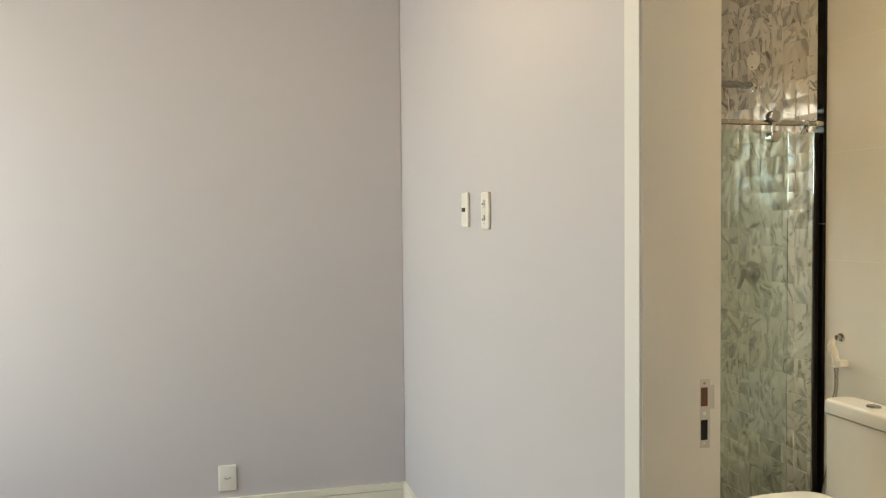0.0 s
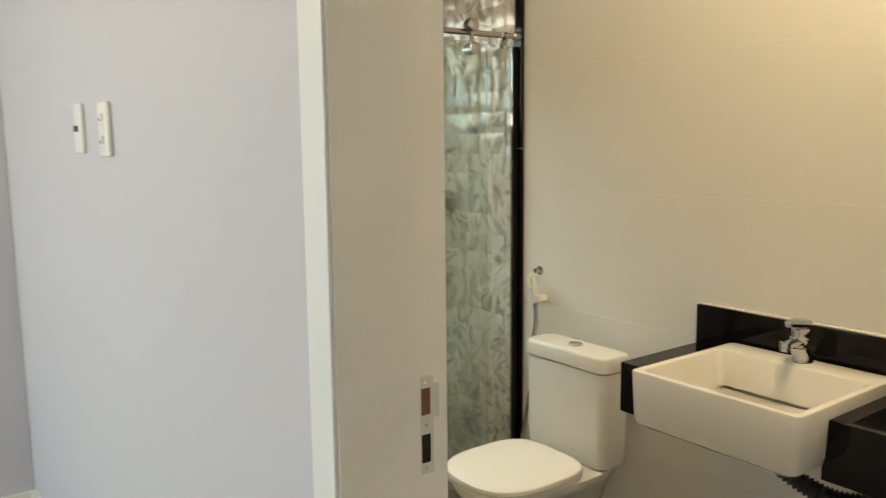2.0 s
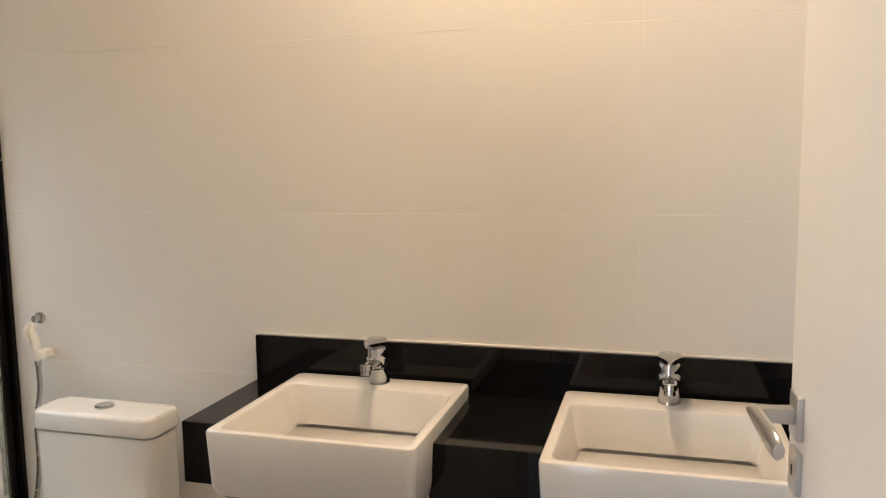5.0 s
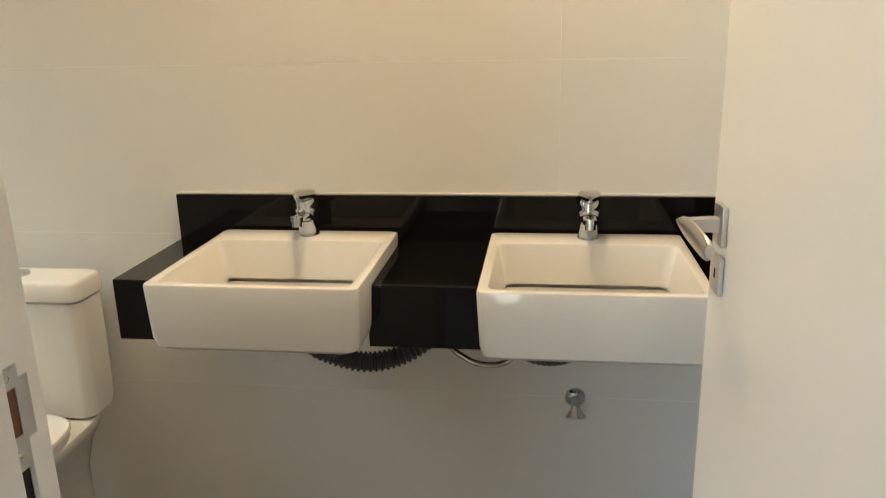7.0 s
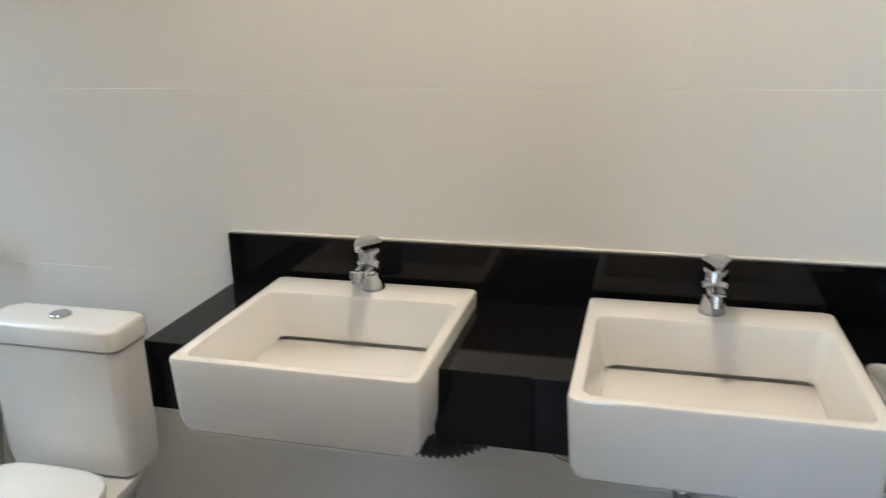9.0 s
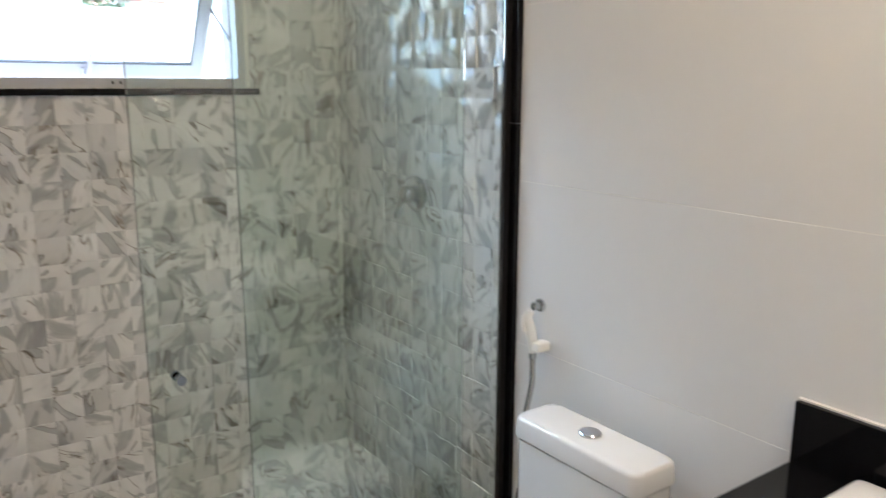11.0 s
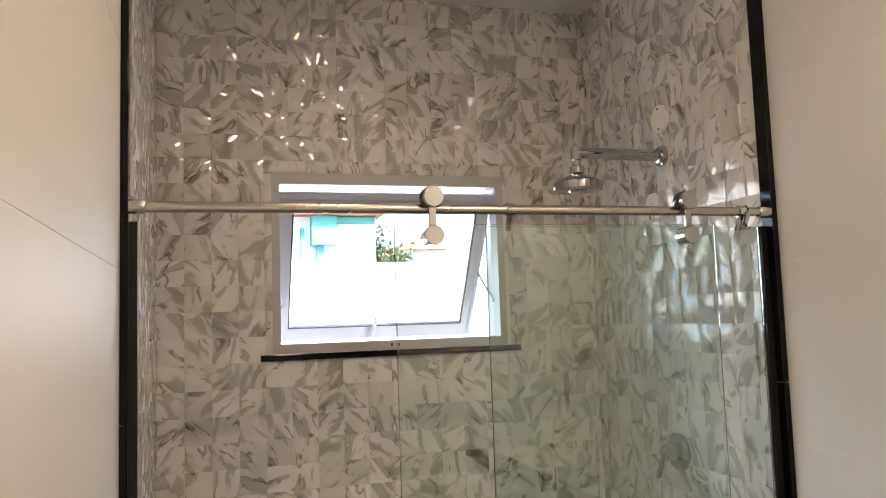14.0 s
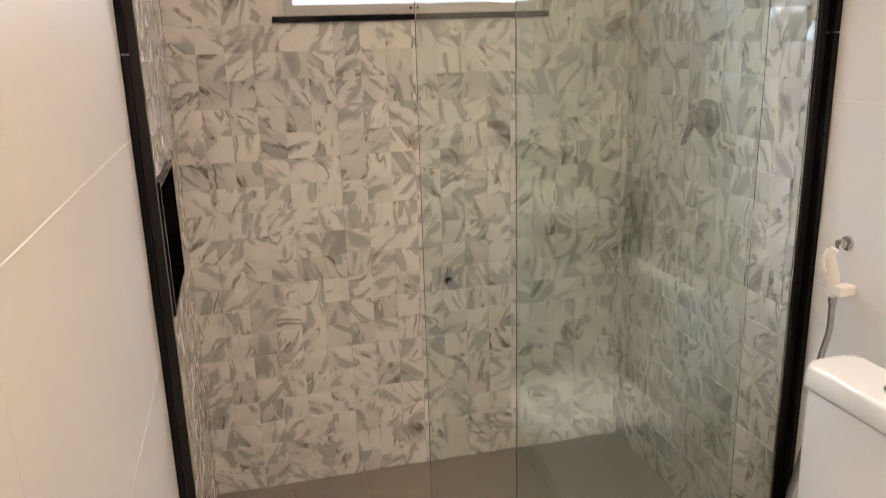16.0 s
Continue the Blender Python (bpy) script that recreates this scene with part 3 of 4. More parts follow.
part("rose", turned(bmesh.new(), (-1.303, -0.307, 2.078), (0, 0, -1), ((0, 0.018), (0.006, 0.040), (0.018, 0.066), (0.024, 0.074), (0.046, 0.074), (0.048, 0.070), (0.049, 0.03), (0.054, 0.028)), 28),
     CHROME, head, smooth=True)

# shower mixer
mixer = thing("shower_mixer", (-1.312, -0.012, 1.232), "chrome shower mixer with a round plate and a lever", "mixer")
part("plate", turned(bmesh.new(), (-1.312, -0.006, 1.240), (0, -1, 0), ((0, 0.056), (0.012, 0.056), (0.020, 0.048), (0.022, 0.03)), 30), CHROME, mixer, smooth=True)
part("body", turned(bmesh.new(), (-1.312, -0.026, 1.240), (0, -1, 0), ((0, 0.027), (0.030, 0.026), (0.038, 0.022), (0.040, 0.012)), 24), CHROME, mixer, smooth=True)
lv = bmesh.new()
rings = []
for d, w, th in ((0.0, 0.016, 0.010), (0.03, 0.015, 0.009), (0.05, 0.013, 0.008), (0.07, 0.012, 0.007), (0.078, 0.008, 0.004)):
    c = Vector((-1.312 - 0.30 * d, -0.058 - 0.22 * d, 1.240 - d))
    rings.append([(c.x + w * math.cos(a), c.y + th * math.sin(a), c.z) for a in [2 * math.pi * k / 12 for k in range(12)]])
loft(lv, rings)
part("lever", lv, CHROME, mixer, smooth=True)

# blank cover plate above the shower arm
cover = thing("cover_plate", (-1.305, -0.012, 2.262), "round white blank cover plate on the tiles", "cover plate")
part("plate", turned(bmesh.new(), (-1.305, -0.008, 2.262), (0, -1, 0), ((0, 0.044), (0.008, 0.044), (0.011, 0.041)), 30), WHITE_PLASTIC, cover, smooth=True)
for dz in (-0.032, 0.032):
    part("screw", turned(bmesh.new(), (-1.305, -0.019, 2.262 + dz), (0, -1, 0), ((0, 0.004), (0.001, 0.004)), 10), DARK_PLASTIC, cover)

# drain in the shower floor
drain = thing("floor_drain", (-1.70, -1.38, -0.04), "flat steel drain cover in the shower floor", "drain")
part("frame", boxes((-1.755, -1.645, -1.49, -1.27, -0.040, -0.0365)), STEEL, drain)
part("cover", rounded(-1.748, -1.652, -1.483, -1.277, -0.0365, -0.0335, 0.001, 1), FLOOR_TILE, drain)

# ---------------------------------------------------------------- vanity
TOP, APRON, FRONT = 0.872, 0.726, -0.375
B1, B2, BW = 0.373, 1.080, 0.468
counter = thing("vanity_counter", (0.7, -0.19, APRON), "polished black granite vanity counter with a deep apron", "counter")
spans = ((0.0, B1 - BW / 2 + 0.012), (B1 + BW / 2 - 0.012, B2 - BW / 2 + 0.012), (B2 + BW / 2 - 0.012, EAST_X))
for x0, x1 in spans:
    part("slab", rounded(x0, x1, FRONT + 0.001, -0.022, TOP - 0.02, TOP, 0.0015), GRANITE, counter)
    part("apron", rounded(x0, x1, FRONT, FRONT + 0.02, APRON, TOP - 0.001, 0.0015), GRANITE, counter)
part("side_apron", rounded(0.0, 0.02, FRONT + 0.02, -0.0215, APRON, TOP - 0.0205, 0.0015), GRANITE, counter)
for x0, x1 in ((spans[0][1], spans[1][0]), (spans[1][1], spans[2][0])):
    part("back_strip", boxes((x0, x1, -0.05, -0.022, TOP - 0.02, TOP - 0.001)), GRANITE, counter)
part("side_splash", rounded(EAST_X - 0.018, EAST_X - 0.0005, FRONT + 0.001, -0.0225, TOP + 0.0005, 0.995, 0.0015), GRANITE, counter)
part("backsplash", rounded(0.0, EAST_X, -0.022, -0.001, TOP - 0.02, 0.995, 0.0015), GRANITE, counter)
part("silicone_line", boxes((0.0, EAST_X, -0.010, -0.0005, 0.995, 0.9985)), SILICONE, counter)


def basin(cx):
    """A semi-recessed rectangular basin: thin rim, wide deck at the back, sloping bowl with a cover plate over the drain."""
    b = thing("wash_basin", (cx, -0.27, 0.765), "white ceramic semi-recessed rectangular wash basin", "wash basin", "basins of the vanity")
    hx, y0, y1, zt = BW / 2, -0.503, -0.042, 0.906
    cy, hy = (y0 + y1) / 2, (y1 - y0) / 2
    bm = bmesh.new()
    icx, icy, ihx, ihy = cx, (y0 + 0.022 + y1 - 0.098) / 2, hx - 0.022, ((y1 - 0.098) - (y0 + 0.022)) / 2
    rings = [ring_rect(cx, cy, hx - 0.040, hy - 0.040, 0.02, 0.751), ring_rect(cx, cy, hx - 0.022, hy - 0.020, 0.025, 0.753),
             ring_rect(cx, cy, hx - 0.010, hy - 0.008, 0.022, 0.763), ring_rect(cx, cy, hx - 0.005, hy - 0.003, 0.018, 0.784),
             ring_rect(cx, cy, hx, hy, 0.016, zt - 0.006), ring_rect(cx, cy, hx - 0.002, hy - 0.002, 0.015, zt - 0.0015),
             ring_rect(cx, cy, hx - 0.006, hy - 0.006, 0.013, zt), ring_rect(icx, icy, ihx + 0.004, ihy + 0.004, 0.022, zt),
             ring_rect(icx, icy, ihx, ihy, 0.022, zt - 0.002), ring_rect(icx, icy, ihx - 0.003, ihy - 0.003, 0.022, zt - 0.008),
             ring_rect(icx, icy - 0.002, ihx - 0.020, ihy - 0.010, 0.022, 0.811), ring_rect(icx, icy - 0.003, ihx - 0.021, ihy - 0.010, 0.022, 0.807),
             ring_rect(icx, icy + 0.008, ihx - 0.021, ihy + 0.001, 0.010, 0.806), ring_rect(icx, icy + 0.008, ihx - 0.023, ihy - 0.001, 0.010, 0.784),
             ring_rect(icx, icy + 0.006, ihx - 0.030, ihy - 0.008, 0.010, 0.780)]
    loft(bm, rings)
    part("bowl", bm, CERAMIC, b, smooth=True)
    part("drain_cover", rounded(cx - ihx + 0.017, cx + ihx - 0.017, icy - ihy + 0.004, icy + ihy - 0.011, 0.789, 0.7985, 0.003), CERAMIC, b, "loose ceramic cover plate in the bowl", True)
    part("drain", turned(bmesh.new(), (cx, icy + ihy - 0.016, 0.7805), (0, 0, 1), ((0, 0.02), (0.003, 0.02), (0.004, 0.016)), 18), CHROME, b, smooth=True)
    return b


def faucet(cx, by=-0.082):
    """A single-lever mixer: leaning trunk, jutting spout with its aerator, cartridge and a flat lever above."""
    f = thing("faucet", (cx, by, 0.906), "polished chrome single-lever basin mixer", "faucet", "mixers on the basins")
    z0 = 0.9055

    def level(rows, n=24):
        return [[(cx + rx * math.cos(a), by + y + ry * math.sin(a), z0 + z) for a in [2 * math.pi * k / n for k in range(n)]] for z, y, rx, ry in rows]

    bm = bmesh.new()
    loft(bm, level(((0, 0, 0.0265, 0.0300), (0.004, 0, 0.0265, 0.0300), (0.007, -0.001, 0.0250, 0.0285), (0.022, -0.009, 0.0235, 0.0255),
                    (0.036, -0.018, 0.0225, 0.0240), (0.043, -0.022, 0.0215, 0.0230), (0.045, -0.022, 0.0170, 0.0180), (0.060, -0.022, 0.0170, 0.0180))))
    part("body", bm, CHROME, f, smooth=True)
    bm = bmesh.new()
    rings = []
    for y, z, w, h in ((-0.008, 0.062, 0.016, 0.007), (-0.03, 0.060, 0.021, 0.011), (-0.055, 0.060, 0.0195, 0.010), (-0.084, 0.060, 0.0175, 0.009), (-0.102, 0.060, 0.013, 0.006)):
        rings.append([(cx + w * math.cos(a), by + y, z0 + z + h * math.sin(a)) for a in [2 * math.pi * k / 16 for k in range(16)]])
    loft(bm, rings)
    part("spout", bm, CHROME, f, smooth=True)
    part("aerator", turned(bmesh.new(), (cx, by - 0.091, z0 + 0.070), (0, -0.2, -1), ((0, 0.012), (0.003, 0.0155), (0.015, 0.0155), (0.016, 0.0125), (0.026, 0.0125), (0.027, 0.010)), 18),
         CHROME, f, smooth=True)
    part("cartridge", turned(bmesh.new(), (cx, by - 0.022, z0 + 0.060), (0, 0.12, 1), ((-0.006, 0.0200), (0.002, 0.0255), (0.008, 0.0262), (0.012, 0.0235), (0.016, 0.0232), (0.030, 0.0240), (0.036, 0.0215), (0.040, 0.016)), 26),
         CHROME, f, smooth=True)
    bm = bmesh.new()
    rings = []
    for z, s in ((0.098, 0.78), (0.102, 0.96), (0.109, 1.0), (0.116, 0.94), (0.120, 0.74)):
        ring = []
        for j in range(28):
            a = 2 * math.pi * j / 28
            x, y = 0.0275 * s * math.cos(a), 0.031 * s * math.sin(a)
            if y < 0:
                y *= 1.0 + 1.65 * max(0, -math.sin(a)) ** 3
            ring.append((cx + x, by - 0.014 + y, z0 + z - 0.10 * y))
        rings.append(ring)
    loft(bm, rings)
    part("lever", bm, CHROME, f, smooth=True)
    return f


basin(B1)
basin(B2)
faucet(B1 + 0.008)
faucet(B2 + 0.006)


def ribbed_hose(name, pts, r, ribs, label):
    line = curve_points(pts, 12)
    n = ribs * 4
    total = [0.0]
    for a, b in zip(line, line[1:]):
        total.append(total[-1] + (b - a).length)
    dense = []
    for i in range(n + 1):
        s = total[-1] * i / n
        k = max(j for j in range(len(total)) if total[j] <= s + 1e-9)
        k = min(k, len(line) - 2)
        u = (s - total[k]) / max(total[k + 1] - total[k], 1e-9)
        dense.append(line[k].lerp(line[k + 1], u))
    radii = [r * (1.0 if i % 4 in (0, 1) else 0.80) for i in range(n + 1)]
    return solid(name, tube(bmesh.new(), dense, radii, 14), BLACK_RUBBER, label, "drain hose", smooth=False)


ribbed_hose("drain_hose", [(0.40, -0.27, 0.770), (0.42, -0.27, 0.70), (0.455, -0.24, 0.648), (0.56, -0.22, 0.617), (0.66, -0.18, 0.638), (0.73, -0.10, 0.69), (0.74, -0.03, 0.73), (0.74, 0.01, 0.74)],
            0.026, 46, "dark corrugated drain hose hanging under the basin")
ribbed_hose("drain_hose", [(1.09, -0.27, 0.770), (1.07, -0.26, 0.70), (1.02, -0.23, 0.655), (0.96, -0.20, 0.643), (0.90, -0.16, 0.66), (0.85, -0.09, 0.71), (0.84, 0.01, 0.74)],
            0.024, 40, "dark corrugated drain hose hanging under the basin")
solid("supply_hose", tube(bmesh.new(), curve_points([(0.70, -0.03, 0.70), (0.74, -0.16, 0.655), (0.80, -0.20, 0.622), (0.855, -0.20, 0.610), (0.905, -0.19, 0.625), (0.96, -0.14, 0.68), (1.02, -0.09, 0.77)], 8), 0.0075, 10),
      STEEL, "braided steel supply hose under the basin", "supply hose", smooth=True)

valve = thing("angle_valve", (1.070, -0.001, 0.425), "chrome stop valve on the wall below the basin", "valve")
part("flange", turned(bmesh.new(), (1.070, -0.0005, 0.432), (0, -1, 0), ((0, 0.028), (0.006, 0.027), (0.012, 0.020), (0.016, 0.014)), 24), CHROME, valve, smooth=True)
part("body", turned(bmesh.new(), (1.070, -0.012, 0.432), (0, -1, -0.25), ((0, 0.012), (0.035, 0.013), (0.042, 0.009)), 18), CHROME, valve, smooth=True)
hb = bmesh.new()
loft(hb, [[(1.070 + w * math.cos(a), -0.052 + 0.010 * math.sin(a), z) for a in [2 * math.pi * k / 16 for k in range(16)]]
          for z, w in ((0.436, 0.010), (0.424, 0.013), (0.412, 0.019), (0.402, 0.027), (0.398, 0.027))])
part("tap_handle", hb, CHROME, valve, smooth=True)

# ---------------------------------------------------------------- toilet
TX = -0.410
toilet = thing("toilet", (TX, -0.35, 0), "white ceramic close-coupled toilet with its lid closed", "toilet")


def bowed(ring, cx, cy, hx, bow):
    """The ring with its front pushed out in a shallow curve."""
    return [(x, y - bow * max(0.0, 1 - ((x - cx) / hx) ** 2) if y < cy else y, z) for x, y, z in ring]


def oval(cx, back, front, half, z, n=40, square=2.6, scale=1.0):
    """A D-shaped ring: straighter at the back, round at the front."""
    cy, hy = (back + front) / 2, abs(back - front) / 2
    pts = []
    for k in range(n):
        a = 2 * math.pi * k / n
        p = square if math.sin(a) < 0 else square + 1.2
        x = math.copysign(abs(math.cos(a)) ** (2 / p), math.cos(a)) * half * scale
        y = math.copysign(abs(math.sin(a)) ** (2 / p), math.sin(a)) * hy * scale
        pts.append((cx + x, cy + y, z))
    return pts


tank = bmesh.new()
loft(tank, [bowed(ring_rect(TX, -0.128, hx_, hy_, 0.026, z_, 7), TX, -0.128, hx_, 0.026)
            for hx_, hy_, z_ in ((0.170, 0.050, 0.402), (0.181, 0.060, 0.409), (0.187, 0.063, 0.44), (0.189, 0.064, 0.60), (0.189, 0.063, 0.7375), (0.187, 0.061, 0.7390), (0.178, 0.052, 0.7392), (0.178, 0.052, 0.744))])
part("tank", tank, CERAMIC, toilet, smooth=True)
lid = bmesh.new()
loft(lid, [bowed(ring_rect(TX, -0.129, hx_, hy_, 0.024, z_, 7), TX, -0.129, hx_, 0.026)
           for hx_, hy_, z_ in ((0.176, 0.050, 0.7415), (0.190, 0.063, 0.742), (0.194, 0.067, 0.745), (0.195, 0.068, 0.752), (0.1925, 0.0655, 0.786), (0.191, 0.064, 0.7915), (0.187, 0.060, 0.7955),
                                (0.176, 0.049, 0.7965))])
tank_lid = part("tank_lid", lid, CERAMIC, toilet, smooth=True)
part("flush_button", turned(bmesh.new(), (TX - 0.004, -0.130, 0.7955), (0, 0, 1), ((0, 0.026), (0.006, 0.026), (0.009, 0.023), (0.0095, 0.0)), 26), CHROME, tank_lid, "chrome dual flush button", True)

bowl = bmesh.new()
loft(bowl, [oval(TX, -0.05, -0.47, 0.088, 0.0), oval(TX, -0.05, -0.48, 0.092, 0.012), oval(TX, -0.05, -0.49, 0.085, 0.10), oval(TX, -0.05, -0.52, 0.092, 0.20),
            oval(TX, -0.05, -0.58, 0.130, 0.30), oval(TX, -0.05, -0.62, 0.170, 0.36), oval(TX, -0.05, -0.632, 0.182, 0.385), oval(TX, -0.05, -0.632, 0.181, 0.397), oval(TX, -0.055, -0.628, 0.176, 0.400)])
part("bowl", bowl, CERAMIC, toilet, smooth=True)
seat = bmesh.new()
loft(seat, [oval(TX, -0.225, -0.638, 0.186, 0.402), oval(TX, -0.222, -0.641, 0.186, 0.405), oval(TX, -0.222, -0.641, 0.186, 0.415), oval(TX, -0.225, -0.638, 0.186, 0.4185)])
part("seat", seat, SEAT_PLASTIC, toilet, smooth=True)
cov = bmesh.new()
loft(cov, [oval(TX, -0.225, -0.640, 0.187, 0.4205), oval(TX, -0.222, -0.643, 0.191, 0.423), oval(TX, -0.222, -0.643, 0.191, 0.432), oval(TX, -0.225, -0.641, 0.1885, 0.4365), oval(TX, -0.229, -0.636, 0.183, 0.4385),
           oval(TX, -0.24, -0.62, 0.168, 0.4405), oval(TX, -0.30, -0.55, 0.10, 0.4435)])
part("seat_lid", cov, SEAT_PLASTIC, toilet, smooth=True)
for dx in (-0.075, 0.075):
    part("hinge", turned(bmesh.new(), (TX + dx - 0.02, -0.226, 0.413), (1, 0, 0), ((0, 0.011), (0.04, 0.011)), 12), SEAT_PLASTIC, toilet, smooth=True)

# hand spray beside the toilet
spray = thing("hand_spray", (-0.715, -0.002, 1.0), "white hand spray with a braided steel hose on a wall holder", "hand spray")
SX = -0.712
part("wall_outlet", turned(bmesh.new(), (SX - 0.016, -0.0005, 1.008), (0, -1, 0), ((0, 0.018), (0.006, 0.017), (0.008, 0.011), (0.026, 0.011), (0.028, 0.008)), 18), CHROME, spray, smooth=True)
part("holder", rounded(SX - 0.006, SX + 0.026, -0.044, -0.001, 0.893, 0.918, 0.004), WHITE_PLASTIC, spray)
gun = bmesh.new()
tube(gun, curve_points([(SX - 0.006, -0.034, 0.885), (SX - 0.008, -0.036, 0.920), (SX - 0.012, -0.042, 0.955), (SX - 0.012, -0.050, 0.982), (SX - 0.006, -0.044, 1.002)], 5),
     [0.0100 + 0.0050 * math.sin(math.pi * min(i / 18, 1.0)) for i in range(21)], 12)
part("spray_gun", gun, WHITE_PLASTIC, spray, smooth=True)
part("trigger", tube(bmesh.new(), curve_points([(SX - 0.012, -0.054, 1.000), (SX - 0.016, -0.064, 0.975), (SX - 0.014, -0.058, 0.945)], 5), 0.005, 8), WHITE_PLASTIC, spray, smooth=True)
part("hose_nut", turned(bmesh.new(), (SX - 0.006, -0.034, 0.890), (0, 0, -1), ((0, 0.010), (0.02, 0.010), (0.024, 0.007)), 14), CHROME, spray, smooth=True)
part("hose", tube(bmesh.new(), curve_points([(SX - 0.006, -0.034, 0.87), (SX - 0.006, -0.034, 0.80), (SX - 0.016, -0.045, 0.70), (SX - 0.03, -0.035, 0.55), (SX - 0.055, -0.04, 0.40), (SX - 0.06, -0.06, 0.24), (SX - 0.02, -0.04, 0.17), (SX + 0.01, 0.0, 0.17)], 8), 0.0075, 10),
     STEEL, spray, smooth=True)


# ---------------------------------------------------------------- switches and socket in the bedroom
def wall_plate(name, cx, cz, label, rockers):
    y = outer_y(cx)
    p = thing(name, (cx, y, cz), label, "switch", "plates on the bedroom wall")
    part("plate", rounded(cx - 0.038, cx + 0.038, y - 0.011, y + 0.001, cz - 0.059, cz + 0.059, 0.005, 3), WHITE_PLASTIC, p, smooth=True)
    for dz, h, w, mat in rockers:
        part("rocker", rounded(cx - w, cx + w, y - 0.016, y - 0.0105, cz + dz - h, cz + dz + h, 0.002), mat, p)
    return p


wall_plate("light_switch", -0.560, 1.546, "white wall plate with one small dark rocker", ((0.0, 0.007, 0.013, DARK_PLASTIC),))
two = wall_plate("light_switch", -0.348, 1.540, "white wall plate with two small rockers", ((0.026, 0.009, 0.011, WHITE_PLASTIC), (-0.022, 0.009, 0.011, WHITE_PLASTIC)))
for dz in (0.022, -0.027):
    part("mark", boxes((-0.352, -0.344, outer_y(-0.348) - 0.0168, outer_y(-0.348) - 0.0155, 1.540 + dz - 0.003, 1.540 + dz + 0.003)), DARK_PLASTIC, two)
    part("mark", boxes((-0.355, -0.341, outer_y(-0.348) - 0.0118, outer_y(-0.348) - 0.0105, 1.540 + dz - 0.0125, 1.540 + dz - 0.0115)), DARK_PLASTIC, two)
outlet = thing("socket_outlet", (-1.561, -2.497, 0.375), "white three-pin socket plate low on the bedroom wall", "socket")
part("plate", rounded(-1.563, -1.551, -2.535, -2.459, 0.317, 0.433, 0.005, 3), WHITE_PLASTIC, outlet, smooth=True)
part("insert", rounded(-1.5515, -1.5495, -2.515, -2.479, 0.364, 0.388, 0.001, 1), WHITE_PLASTIC, outlet)
# pin holes are near-black discs on the insert, coloured as their shade
for dy, dz in ((-0.010, 0), (0, -0.004), (0.010, 0)):
    part("pin_hole", turned(bmesh.new(), (-1.5497, -2.497 + dy, 0.376 + dz), (1, 0, 0), ((0, 0.0028), (0.0008, 0.0028)), 8), HOLE_SHADE, outlet)

# round surface-mounted ceiling lights
def ceiling_light(x, y, label):
    c = thing("ceiling_light", (x, y, CEIL), label, "ceiling light")
    part("ring", turned(bmesh.new(), (x, y, CEIL), (0, 0, -1), ((0, 0.10), (0.010, 0.10), (0.014, 0.094)), 32), WHITE_PLASTIC, c, smooth=True)
    part("diffuser", turned(bmesh.new(), (x, y, CEIL - 0.014), (0, 0, -1), ((0, 0.086), (0.008, 0.080), (0.012, 0.06)), 32), LAMP_GLOW, c)


ceiling_light(0.68, -0.40, "round warm ceiling light above the vanity")
ceiling_light(-0.47, -0.98, "round warm ceiling light in front of the shower")
# unseen fixture added at the bedroom fill lamp
ceiling_light(0.20, -2.3, "unseen round warm ceiling light added to fill the bedroom")

# ---------------------------------------------------------------- outside
gr = bmesh.new()
box(gr, -400, 400, -400, 400, -0.5, -0.25)
setting("ground", gr, CONCRETE_GROUND, "worn grey concrete ground outside", "ground")
setting("outer_wall", boxes((-7.4, -7.2, -9, 8, -0.25, 2.27)), WHITE_RENDER, "white rendered boundary wall in the sun", "wall")

house = thing("house", (-14, -3.4, -0.25), "white rendered house with a teal awning and post", "house")
part("wall", boxes((-18, -13, -7, 1.45, -0.25, 3.54)), WHITE_RENDER, house)
part("eave", boxes((-18.4, -12.6, -7.4, 1.55, 3.54, 3.62)), ROOF_CLAY, house, "edge of clay roof tiles")
part("roof", boxes((-17.8, -12.8, -7.2, 1.45, 3.62, 3.80)), ROOF_CLAY, house)
part("awning", boxes((-13.0, -12.75, 0.28, 0.72, 3.02, 3.53), (-13.0, -12.9, 0.72, 1.44, 3.42, 3.53)), TEAL_PAINT, house, "teal painted awning and frieze")
part("post", boxes((-12.98, -12.86, 0.38, 0.50, -0.25, 3.02)), TEAL_PAINT, house, "teal painted post")
part("post", boxes((-12.98, -12.88, 0.10, 0.16, -0.25, 3.32)), TEAL_PAINT, house, "teal painted post")
for y in (-3.6, -1.9):
    w = part("window", boxes((-13.01, -12.94, y - 0.32, y + 0.32, 1.5, 3.25)), WHITE_RENDER, house)
    part("pane", boxes((-12.945, -12.93, y - 0.2, y + 0.2, 2.5, 3.1)), PANE_GLASS, w)

far_house = thing("house", (-26, 5.1, -0.25), "distant white house with a small red clay gable", "house")
part("wall", boxes((-29, -23, 4.45, 5.75, -0.25, 3.85)), WHITE_RENDER, far_house)
rf = bmesh.new()
rv = [rf.verts.new(p) for p in ((-29.3, 4.4, 3.85), (-22.7, 4.4, 3.85), (-22.7, 5.8, 3.85), (-29.3, 5.8, 3.85), (-29.3, 5.1, 4.4), (-22.7, 5.1, 4.4))]
for f in ((0, 3, 2, 1), (0, 1, 5, 4), (2, 3, 4, 5), (1, 2, 5), (3, 0, 4)):
    rf.faces.new([rv[i] for i in f])
part("roof", rf, ROOF_CLAY, far_house)


